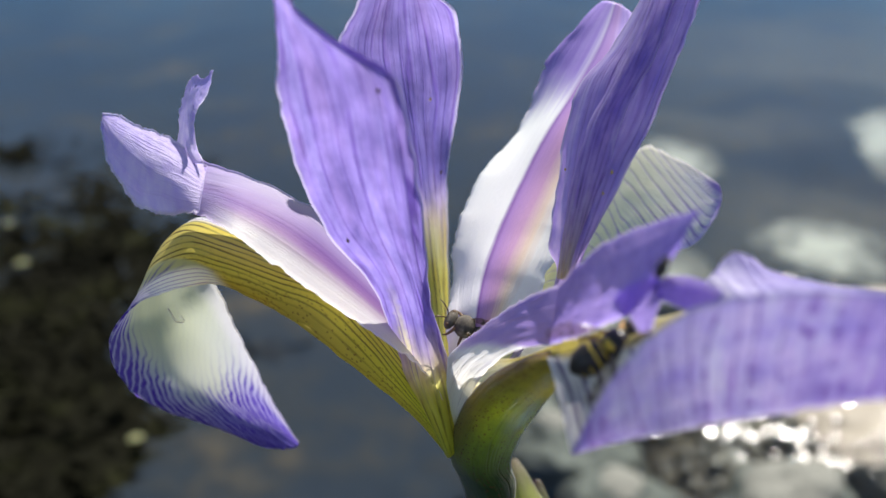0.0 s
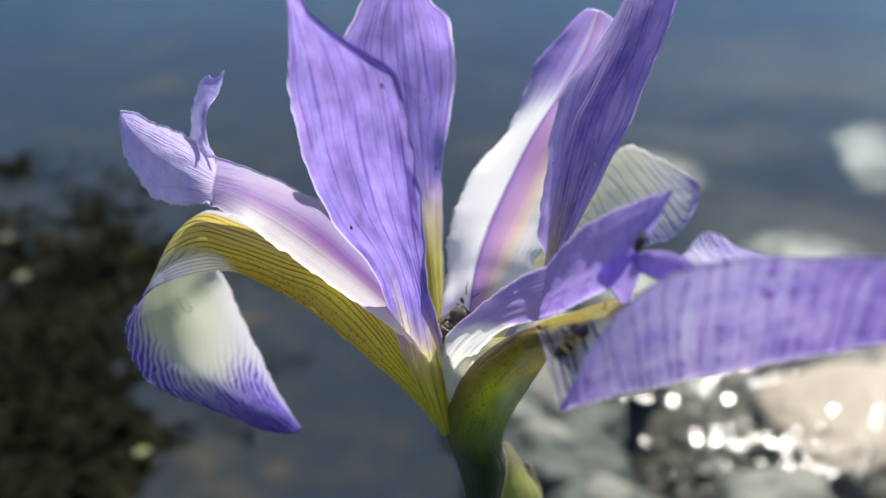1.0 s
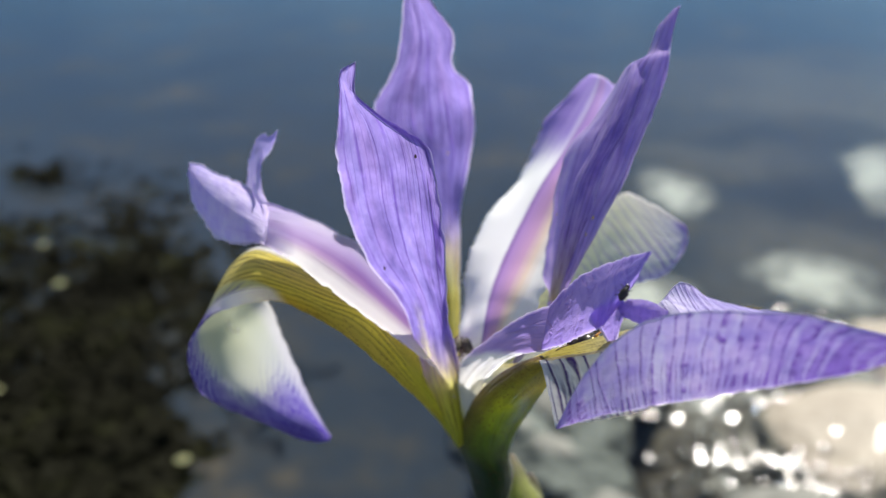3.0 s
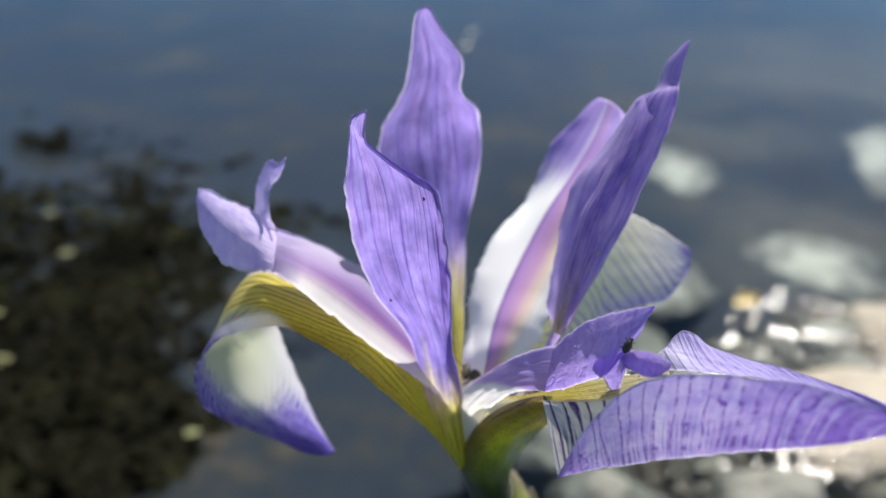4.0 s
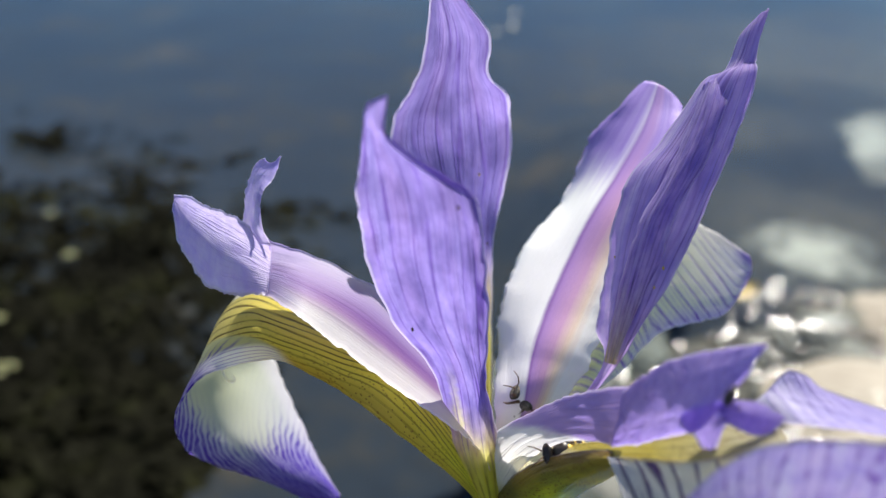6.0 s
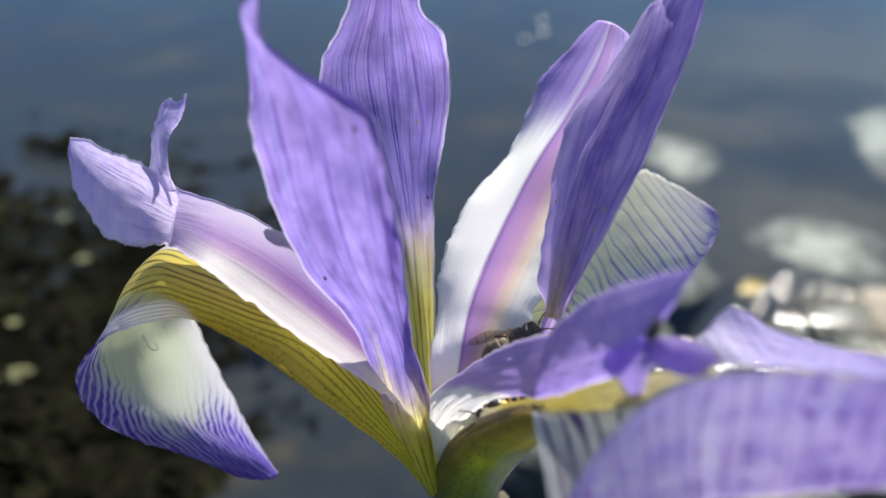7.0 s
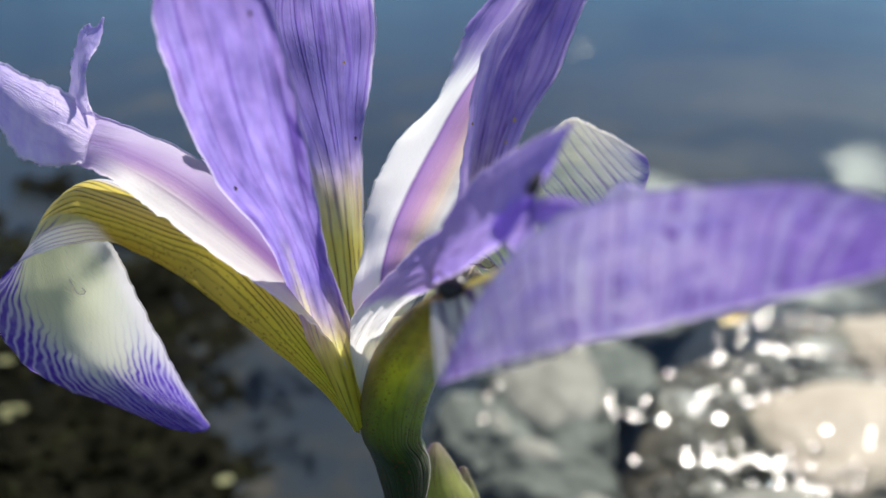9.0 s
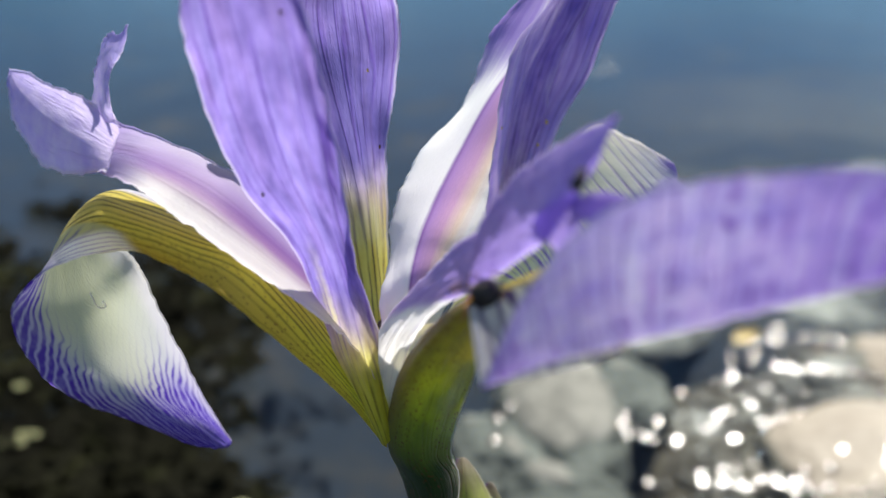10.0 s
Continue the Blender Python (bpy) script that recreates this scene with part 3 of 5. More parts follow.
def petal(name, rows, material, parent, label="", frill=0.35, nu=22, nv=64, seed=1.0, thick=0.22, crimp=0.12, tooth=0.035):
    """A petal lofted over stations in millimetres: at each, one margin, the middle and the other margin.
    frill: how far the margins ripple; crimp: fine puckers over the whole face."""
    grid = np.array(rows, float)
    length = np.r_[0, np.cumsum(np.linalg.norm(np.diff(grid.mean(1), axis=0), axis=1))]
    last = len(grid) - 1
    verts, uvs = np.zeros((nv + 1, nu + 1, 3)), []
    for j in range(nv + 1):
        f = last * j / nv
        a, b, c = glide(grid, f)
        v = float(np.interp(f, range(last + 1), length / length[-1]))
        for i in range(nu + 1):
            s = i / nu
            verts[j, i] = a * (2 * s - 1) * (s - 1) + b * 4 * s * (1 - s) + c * s * (2 * s - 1)
            uvs.append((s, v))
    du, dv = np.gradient(verts, axis=1), np.gradient(verts, axis=0)
    normal = np.cross(du, dv)
    normal /= np.maximum(np.linalg.norm(normal, axis=2, keepdims=True), 1e-6)
    for j in range(nv + 1):
        for i in range(nu + 1):
            s, v = uvs[j * (nu + 1) + i]
            side = abs(2 * s - 1)
            wave = noise.noise((v * 9 + seed * 7.3, (s > 0.5) * 5.0 + seed, seed)) + 0.5 * noise.noise((v * 23, (s > 0.5) * 9.0, seed * 3.1))
            pucker = noise.noise((s * 9, v * 5, seed * 2.7))
            verts[j, i] += normal[j, i] * (frill * side ** 3 * wave + crimp * pucker) * min(1.0, 6 * v)
            inward = (verts[j, nu // 2] - verts[j, i])
            edge = noise.noise((v * 40, (s > 0.5) * 3.0, seed * 5.0))
            edge = edge + 0.7 * noise.noise((v * 110, (s > 0.5) * 3.0, seed * 9.0))
            verts[j, i] += inward * tooth * edge * side ** 6
    faces = [(j * (nu + 1) + i, j * (nu + 1) + i + 1, (j + 1) * (nu + 1) + i + 1, (j + 1) * (nu + 1) + i) for j in range(nv) for i in range(nu)]
    me = mesh_from(name, (verts.reshape(-1, 3) / 1000).tolist(), faces, material, uvs=uvs)
    ob = part_from(name, me, parent, label)
    if thick:
        mod = ob.modifiers.new("thickness", "SOLIDIFY")
        mod.thickness, mod.offset, mod.use_rim_only = thick / 1000, 0.0, thick < 0.3
    return ob


def tube_bm(points, radii, sides=14, bm=None, flat=1.0):
    """A round stalk along points (mm) with a radius at each, closed at both ends."""
    bm = bm or bmesh.new()
    pts, rings = [Vector([float(k) for k in p]) / 1000 for p in points], []
    for i, p in enumerate(pts):
        way = (pts[min(i + 1, len(pts) - 1)] - pts[max(i - 1, 0)]).normalized()
        side = way.orthogonal().normalized() if not rings else (side - way * side.dot(way)).normalized()
        up = way.cross(side)
        r = float(radii[i]) / 1000
        rings.append([bm.verts.new(p + r * (math.cos(a) * side + flat * math.sin(a) * up)) for a in (2 * math.pi * k / sides for k in range(sides))])
    for a, b in zip(rings, rings[1:]):
        for k in range(sides):
            bm.faces.new((a[k], a[(k + 1) % sides], b[(k + 1) % sides], b[k]))
    bm.faces.new(reversed(rings[0]))
    bm.faces.new(rings[-1])
    return bm


def ball(bm, at, size, turn=(0, 0, 0), fine=3, dent=0.0):
    m = Matrix.LocRotScale(Vector(at) / 1000, Euler([radians(a) for a in turn]), Vector(size) / 1000)
    made = bmesh.ops.create_icosphere(bm, subdivisions=fine, radius=1.0, matrix=m)
    if dent:
        for v in made["verts"]:
            v.co += (v.co - m.translation).normalized() * dent / 1000 * noise.noise(v.co * 9000)
    return bm


def smooth_line(points, steps):
    grid = np.array(points, float)
    return [glide(grid, (len(grid) - 1) * k / steps) for k in range(steps + 1)]


# ---- pond ----
def sheet(name, z, reach, material, cells=1, lift=None):
    x0, x1, y0, y1 = reach
    verts = [(x0 + (x1 - x0) * i / cells, y0 + (y1 - y0) * j / cells, 0.0) for j in range(cells + 1) for i in range(cells + 1)]
    if lift:
        verts = [(x, y, lift(x, y)) for x, y, _ in verts]
    faces = [(j * (cells + 1) + i, j * (cells + 1) + i + 1, (j + 1) * (cells + 1) + i + 1, (j + 1) * (cells + 1) + i) for j in range(cells) for i in range(cells)]
    ob = new(name, mesh_from(name, verts, faces, material))
    ob.location.z = z
    return ob


bed = tagged(sheet("pond_bed", -0.14, (-60, 60, -60, 60), M_BED), "dark muddy pond bed under the water", kind="structure")
water = tagged(sheet("water", 0.0, (-60, 60, -60, 60), M_WATER), "still blue pond water with faint ripples", "water", kind="structure")


def stone_mesh(name, seed, size=(1, 1, 1), rough=0.28):
    bm = bmesh.new()
    bmesh.ops.create_icosphere(bm, subdivisions=5, radius=1.0)
    for v in bm.verts:
        p = v.co.normalized()
        k = 1 + rough * noise.noise(p * 1.3 + Vector((seed, 0, seed))) + 0.5 * rough * noise.noise(p * 3.1 + Vector((0, seed, 0))) + 0.2 * rough * noise.noise(p * 8 + Vector((seed, seed, 0)))
        v.co = Vector((p.x * k * size[0], p.y * k * size[1], p.z * k * size[2]))
    me = bpy.data.meshes.new(name)
    bm.to_mesh(me)
    bm.free()
    me.polygons.foreach_set("use_smooth", [True] * len(me.polygons))
    return me


def stone(place, size, seed, material, label, turn=0.0, rough=0.36):
    """A rounded wet stone on the pond bed, its top at a height over the water."""
    me = stone_mesh("stone", seed, size, rough)
    me.materials.append(material)
    ob = new("stone", me)
    x, y, top = place
    ob.matrix_basis = pose(x, y, top - max(v.co.z for v in me.vertices), 0, 0, turn)
    return tagged(ob, label, "stone", "stones at the water's edge")


def build_shore():
    def shoal(x, y):
        mounds = ((0.185, 1.385, 0.26, 0.46), (0.570, 1.610, 0.34, 0.62), (0.345, 1.06, 0.30, 0.34))
        return min(0.139, max(0.20 * math.exp(-((x - a) / w) ** 2 - ((y - b) / d) ** 2) for a, b, w, d in mounds)) + 0.003 * noise.noise((x * 15, y * 15, 3.0))

    silt = sheet("silt_shoal", -0.146, (-0.6, 1.6, 0.4, 3.2), M_BED, 70, shoal)
    tagged(silt, "dark silt shoals close under the water", kind="structure")

    def rise(x, y):
        d = math.hypot((x - 0.42) / 0.37, (y - 0.82) / 0.44) + 0.16 * noise.noise((x * 7, y * 7, 4.0)) + 0.07 * noise.noise((x * 19, y * 19, 9.0))
        return 0.146 * max(0.0, 1 - d) ** 0.4 + 0.006 * noise.noise((x * 22, y * 22, 1.0)) * (d < 1.1) - (0.0 if d < 1.25 else 0.02)

    bank = sheet("gravel_bank", -0.13, (-0.15, 0.95, 0.30, 1.40), M_GRAVEL, 90, rise)
    tagged(bank, "wet brown gravel bank just under the water", kind="structure")
    grey, pale, low = "rounded grey-green boulder half under water", "broad pale wet rock at the water's edge", "low pale stone just under the water surface"
    stone((0.026, 0.745, 0.016), (0.068, 0.118, 0.045), 1.7, M_STONE, grey, 8, 0.16)
    stone((0.330, 0.695, 0.026), (0.125, 0.105, 0.050), 2.9, M_PALE_STONE, pale, 10, 0.18)
    stone((0.44, 0.86, 0.026), (0.125, 0.105, 0.055), 4.3, M_PALE_STONE, pale, -25, 0.2)
    stone((0.205, 0.565, 0.012), (0.07, 0.045, 0.045), 5.9, M_STONE, grey, 40, 0.2)
    stone((0.075, 0.545, 0.004), (0.06, 0.050, 0.045), 7.4, M_STONE, grey, -15, 0.2)
    stone((-0.032, 0.668, 0.002), (0.050, 0.060, 0.035), 12.6, M_STONE, grey, 30, 0.24)
    stone((0.030, 0.610, 0.005), (0.062, 0.045, 0.035), 13.9, M_STONE, grey, -12, 0.24)
    stone((0.095, 0.800, 0.001), (0.050, 0.060, 0.030), 15.2, M_STONE, grey, 20, 0.24)
    # low stones sized to stand in for soft pale patches on the water
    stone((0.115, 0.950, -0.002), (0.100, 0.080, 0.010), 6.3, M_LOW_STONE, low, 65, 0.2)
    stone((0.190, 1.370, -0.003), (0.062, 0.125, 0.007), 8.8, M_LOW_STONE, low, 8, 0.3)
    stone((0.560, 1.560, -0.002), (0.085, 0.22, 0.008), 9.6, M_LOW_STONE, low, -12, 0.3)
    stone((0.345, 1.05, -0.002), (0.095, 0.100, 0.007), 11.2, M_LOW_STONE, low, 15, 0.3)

    def strew(name, rng, spots, size, height, material, label, flat=(0.4, 0.75), dip=0.0, sway=0.3):
        """Many small pebbles in clusters, each a flattened lump turned at random about a set dip."""
        seedling = bmesh.new()
        bmesh.ops.create_icosphere(seedling, subdivisions=2, radius=1.0)
        round_verts, round_faces = [v.co.copy() for v in seedling.verts], [[v.index for v in f.verts] for f in seedling.faces]
        seedling.free()
        verts, faces = [], []
        for x0, y0, wide, deep, count in spots:
            for _ in range(count):
                x, y = rng.gauss(x0, wide), rng.gauss(y0, deep)
                r = size[0] + (size[1] - size[0]) * rng.random() ** 1.7
                m = Matrix.Translation((x, y, height(x, y, r))) @ Euler((dip + rng.gauss(0, sway / 2), rng.gauss(0, sway / 2), 0)).to_matrix().to_4x4() @ Matrix.Rotation(rng.uniform(0, 6.3), 4, "Z") @ Matrix.Diagonal((r * rng.uniform(0.8, 1.6), r, r * rng.uniform(*flat), 1))
                k = len(verts)
                verts.extend(tuple(m @ v) for v in round_verts)
                faces.extend([k + i for i in f] for f in round_faces)
        tagged(new(name, mesh_from(name, verts, faces, material)), label, "gravel", kind="stuff")

    strew("pebbles", random.Random(5), ((0.24, 0.78, 0.10, 0.11, 300), (0.18, 0.68, 0.06, 0.06, 120)), (0.003, 0.009), lambda x, y, r: -0.13 + rise(x, y) + r * 0.1, M_GRAVEL, "small wet pebbles strewn over the bank")
    bpy.context.view_layer.update()
    graph = bpy.context.evaluated_depsgraph_get()

    def top(x, y, r):
        hit, at, *_ = scene.ray_cast(graph, Vector((x, y, 0.3)), Vector((0, 0, -1)))
        return (max(0.0, at.z) if hit else 0.0) + 0.0012

    # chips added where glints belong, dipped to mirror the sun at the camera
    spots = ((0.135, 0.705, 0.032, 0.026, 17), (0.165, 0.635, 0.034, 0.010, 10), (0.215, 0.636, 0.030, 0.014, 22), (0.235, 0.865, 0.022, 0.022, 7), (0.300, 0.840, 0.030, 0.003, 30), (0.24, 0.90, 0.05, 0.05, 5),
             (0.295, 0.905, 0.034, 0.018, 20), (0.225, 0.735, 0.022, 0.018, 9), (0.215, 0.790, 0.024, 0.030, 10), (-0.030, 0.715, 0.004, 0.035, 6), (0.255, 0.605, 0.034, 0.014, 24), (0.34, 0.80, 0.04, 0.03, 5))
    strew("glint_chips", random.Random(8), spots, (0.0022, 0.0052), top, M_WET, "flat dark stone chips added and tipped to throw sun glints", (0.07, 0.20), 0.2, 0.06)
    # a yellowed leaf caught on the stones
    leaf = petal("fallen_leaf", [[(-16, -3, 0), (-16, 0, 1), (-16, 3, 0)], [(-6, -9, 3), (-6, 0, 0), (-6, 9, 4)], [(6, -8, 2), (6, 0, -1), (7, 8, 5)], [(18, -1, 4), (18, 0, 4), (18, 1, 4)]], M_STRAW, None, nv=20, nu=10, frill=2.0)
    leaf.matrix_basis = pose(0.228, 0.885, 0.012, 8, -10, 35)
    tagged(leaf, "yellowed dead leaf caught on wet stones", "leaf")


build_shore()


def build_weed():
    """A drifting mat added for a dark leaf-shaped area: forked shoots with many small leaves."""
    rng = random.Random(11)
    verts, faces = [], []

    def blade(at, way, size):
        gap = noise.noise((at.x * 7, at.y * 6, 2.0)) + 0.5 * noise.noise((at.x * 17, at.y * 15, 5.0))
        if rng.random() < (at.y - 0.80) * 1.8 or gap > 0.62 - (at.y - 0.6) * 0.8:
            return
        side = Vector((-way.y, way.x, rng.uniform(-0.5, 0.5))).normalized()
        k = len(verts)
        lift = Vector((0, 0, rng.uniform(0, 0.3) * size))
        verts.extend(tuple(p) for p in (at, at + way * size * 0.5 + side * size * 0.22 + lift, at + way * size, at + way * size * 0.5 - side * size * 0.22))
        faces.append((k, k + 1, k + 2, k + 3))

    def shoot(at, turn, length, depth):
        steps = max(3, int(length / 0.018))
        for s in range(steps):
            turn += rng.gauss(0, 0.16)
            at = at + Vector((math.cos(turn), math.sin(turn), 0)) * 0.018
            at.z = 0.006 + 0.008 * noise.noise(at * 9)
            for _ in range(9 if at.y < 0.62 else 4):
                a = turn + rng.choice((-1, 1)) * rng.uniform(0.5, 1.4)
                blade(at + Vector((rng.gauss(0, 0.004), rng.gauss(0, 0.004), rng.uniform(-0.003, 0.006))), Vector((math.cos(a), math.sin(a), rng.uniform(-0.1, 0.25))), rng.uniform(0.014, 0.032))
            if depth and rng.random() < 0.16:
                shoot(at.copy(), turn + rng.choice((-1, 1)) * rng.uniform(0.5, 1.1), length * 0.45, depth - 1)

    for x, y, turn, length in ((-0.40, 0.42, 2.2, 0.75), (-0.40, 0.50, 2.3, 0.55), (-0.40, 0.56, 1.9, 0.55), (-0.50, 0.45, 2.1, 0.85), (-0.44, 0.60, 1.8, 0.75),
                               (-0.48, 0.72, 2.0, 0.55), (-0.56, 0.80, 1.6, 0.55), (-0.62, 0.95, 1.35, 0.42), (-0.55, 0.55, 2.3, 0.80), (-0.66, 0.62, 2.2, 0.75), (-0.70, 0.85, 2.1, 0.50), (-0.60, 0.70, 2.5, 0.6), (-0.46, 0.50, 2.6, 0.7),
                               (-0.80, 1.02, 2.0, 0.35), (-0.34, 0.95, 1.2, 0.12), (-0.36, 0.40, 2.7, 0.4), (-0.42, 0.36, 2.3, 0.5), (-0.36, 0.36, 2.4, 0.5), (-0.38, 0.44, 2.6, 0.5), (-0.42, 0.40, 2.3, 0.45), (-0.33, 0.55, 2.4, 0.4), (-0.34, 0.48, 2.8, 0.4), (-0.26, 0.45, 2.7, 0.35), (-0.24, 0.40, 2.6, 0.4), (-0.27, 0.52, 2.8, 0.35), (-0.26, 0.36, 2.5, 0.45), (-0.30, 0.42, 2.2, 0.4), (-0.28, 0.47, 2.4, 0.4)):
        shoot(Vector((x, y, 0)), turn, length * 0.78, 2)
    weed = new("pondweed", mesh_from("pondweed", verts, faces, M_WEED, smooth=False))
    return tagged(weed, "mat of dark green leafy shoots drifting on the water", "pondweed", kind="stuff")


weed = build_weed()


def floating_leaf(place, size, turn, label, name="floating_leaf", category="leaf", group="leaves floating among the weed", skin=M_PALE_LEAF):
    k = size
    rows = [[(-k, -0.1 * k, 0), (-k, 0, 0), (-k, 0.1 * k, 0)], [(-0.4 * k, -0.6 * k, 1), (-0.4 * k, 0, 0.3), (-0.4 * k, 0.6 * k, 1)],
            [(0.4 * k, -0.55 * k, 1), (0.4 * k, 0, 0.2), (0.4 * k, 0.55 * k, 1.2)], [(k, -0.1 * k, 1), (k, 0, 1), (k, 0.1 * k, 1)]]
    ob = petal(name, rows, skin, None, nv=14, nu=8, frill=0.6, thick=0.6)
    ob.matrix_basis = pose(*place, 0, 0, turn)
    return tagged(ob, label, category, group)


LEAVES = [(x, y, floating_leaf((x, y, 0.016), k, turn, "small pale green leaf floating among the weed"))
          for x, y, k, turn in ((-0.576, 0.805, 9, 20), (-0.663, 0.907, 7, 70), (-0.511, 0.576, 16, 40), (-0.568, 0.660, 8, 0), (-0.282, 0.518, 7, 30))]
FOAM = [(floating_leaf((x, y, 0.003), k, turn, "pale fleck of foam drifting on the water", "foam_fleck", "foam", "foam flecks on the water", M_FOAM), x, y)
        for x, y, k, turn in ((0.0, 0.0, 14, 20), (0.012, -0.17, 15, 80), (-0.03, -0.26, 12, 130))]

# -- petal stations
FRONT_STANDARD = [
    [(-0.7, -0.8, -0.2), (0.1, -1.8, 0.3), (0.7, -0.3, 1.3)],
    [(-4.9, -1.3, 9.7), (-2.2, -3.3, 11.2), (-0.0, -1.8, 11.9)],
    [(-7.2, -4.3, 22.5), (-3.6, -7.3, 24.6), (-1.5, -4.6, 21.9)],
    [(-11.5, -5.6, 29.3), (-5.5, -9.8, 32.6), (-1.4, -8.3, 30.4)],
    [(-13.9, -6.0, 35.9), (-6.4, -11.8, 39.6), (-1.8, -10.6, 38.8)],
    [(-14.2, -9.0, 42.6), (-6.9, -12.8, 45.3), (-2.3, -12.4, 44.1)],
    [(-14.1, -8.9, 46.7), (-7.9, -13.3, 49.2), (-3.0, -12.8, 47.0)],
    [(-13.0, -11.3, 51.2), (-9.6, -14.7, 52.0), (-6.0, -13.8, 48.6)],
    [(-11.6, -15.3, 54.9), (-10.8, -16.3, 54.3), (-9.9, -15.3, 52.2)],
    [(-11.2, -16.3, 55.6), (-10.4, -16.8, 56.1), (-9.6, -17.3, 56.5)],
]
BACK_STANDARD = [
    [(-1.2, 3.7, -3.2), (-0.9, 4.2, -3.6), (-0.4, 3.7, -3.1)],
    [(-8.0, 14.2, 17.6), (-5.2, 16.2, 16.8), (-2.9, 15.2, 17.6)],
    [(-10.4, 16.7, 25.9), (-6.6, 18.2, 25.6), (-3.6, 18.2, 26.9)],
    [(-14.2, 17.7, 32.7), (-8.0, 19.7, 33.4), (-3.3, 20.4, 30.9)],
    [(-17.2, 18.7, 38.5), (-8.8, 21.2, 38.4), (-2.4, 20.7, 37.3)],
    [(-17.1, 19.7, 42.7), (-9.4, 21.7, 42.7), (-2.5, 21.7, 42.3)],
    [(-15.0, 20.1, 46.4), (-9.6, 22.1, 46.2), (-3.0, 19.5, 46.6)],
    [(-13.7, 20.4, 49.6), (-9.5, 22.2, 49.4), (-5.4, 19.7, 48.9)],
    [(-13.0, 20.7, 53.9), (-9.6, 22.0, 53.5), (-5.5, 20.1, 53.8)],
    [(-12.7, 20.7, 58.4), (-11.2, 21.3, 58.1), (-8.9, 20.7, 57.6)],
    [(-11.8, 20.7, 60.1), (-11.2, 20.7, 60.3), (-10.5, 20.7, 60.2)],
]
RIGHT_STANDARD = [
    [(1.2, 2.7, 1.7), (1.6, 2.2, 2.0), (1.9, 2.7, 1.9)],
    [(10.2, 0.7, 20.9), (10.7, 0.2, 20.9), (11.4, 0.7, 21.4)],
    [(10.0, 4.7, 25.1), (12.6, 0.2, 27.9), (14.1, 0.3, 28.1)],
    [(10.3, 6.7, 30.3), (13.9, 2.2, 33.6), (16.8, 0.5, 35.0)],
    [(10.5, 9.7, 35.4), (15.2, 4.2, 38.9), (19.2, 6.0, 38.6)],
    [(11.7, 11.7, 40.2), (16.6, 6.2, 43.8), (21.2, 8.4, 44.2)],
    [(14.8, 13.7, 44.4), (18.4, 8.7, 47.7), (22.9, 12.4, 48.6)],
    [(18.4, 14.7, 51.0), (20.6, 11.7, 52.6), (23.3, 13.2, 52.9)],
    [(20.8, 15.7, 52.3), (22.0, 13.7, 53.7), (23.6, 15.7, 53.8)],
    [(21.8, 16.7, 56.0), (23.0, 15.7, 56.9), (24.1, 16.7, 57.3)],
    [(23.5, 17.2, 58.2), (24.0, 17.0, 58.5), (24.4, 17.2, 58.8)],
]
ROLLED_MARGIN = [
    [(10.9, 1.2, 22.7), (11.4, -0.3, 23.5), (12.2, 0.5, 23.1)],
    [(11.3, 2.2, 28.4), (12.1, -0.3, 29.8), (13.6, 0.7, 29.4)],
    [(12.0, 3.2, 33.9), (12.9, 0.7, 35.3), (15.1, 1.7, 35.3)],
    [(12.9, 5.2, 38.0), (13.9, 2.7, 39.5), (16.3, 3.7, 39.8)],
    [(14.5, 6.7, 41.5), (15.6, 4.5, 43.2), (18.1, 5.7, 43.9)],
    [(15.9, 8.7, 44.4), (17.0, 6.5, 46.2), (19.5, 7.7, 47.1)],
    [(17.1, 10.7, 47.2), (18.1, 8.7, 48.9), (20.3, 9.7, 49.9)],
    [(17.9, 12.7, 49.2), (18.8, 10.7, 50.8), (20.6, 11.7, 51.4)],
    [(18.6, 13.7, 51.3), (19.4, 12.7, 52.0), (20.6, 13.0, 52.2)],
]
LEFT_STYLE = [
    [(-0.2, 1.7, 2.3), (-0.5, 0.7, 1.8), (-0.0, -1.3, 2.4)],
    [(-2.4, 3.7, 11.7), (-2.2, 0.6, 12.4), (-1.5, -3.3, 11.3)],
    [(-8.4, 3.7, 19.4), (-8.3, -0.4, 20.6), (-5.6, -6.2, 17.4)],
    [(-14.8, 3.7, 26.9), (-13.8, -0.9, 26.5), (-11.6, -7.4, 22.5)],
    [(-18.8, 3.9, 28.9), (-17.7, -0.7, 29.1), (-17.8, -6.9, 26.7)],
    [(-23.0, 4.1, 30.9), (-22.1, -0.6, 30.8), (-21.9, -6.2, 29.2)],
    [(-25.9, 2.2, 32.6), (-25.6, -0.8, 31.7), (-26.4, -3.1, 29.3)],
    [(-28.6, 2.7, 33.5), (-29.2, -1.8, 32.3), (-28.3, -4.3, 29.9)],
]
LEFT_CREST = [
    [(-27.1, 1.7, 32.8), (-25.8, -2.3, 32.1), (-25.4, -4.8, 30.4)],
    [(-29.9, 1.7, 35.3), (-28.9, -2.8, 34.1), (-29.0, -4.3, 29.7)],
    [(-32.3, 1.7, 36.6), (-31.3, -2.8, 35.2), (-31.9, -4.3, 30.3)],
    [(-34.1, 1.2, 37.3), (-33.4, -2.3, 36.3), (-34.4, -3.3, 32.1)],
    [(-35.6, 0.7, 38.4), (-35.3, -1.8, 37.3), (-35.9, -2.3, 34.5)],
    [(-36.9, -0.3, 38.8), (-36.7, -0.8, 38.3), (-36.8, -1.3, 37.5)],
]
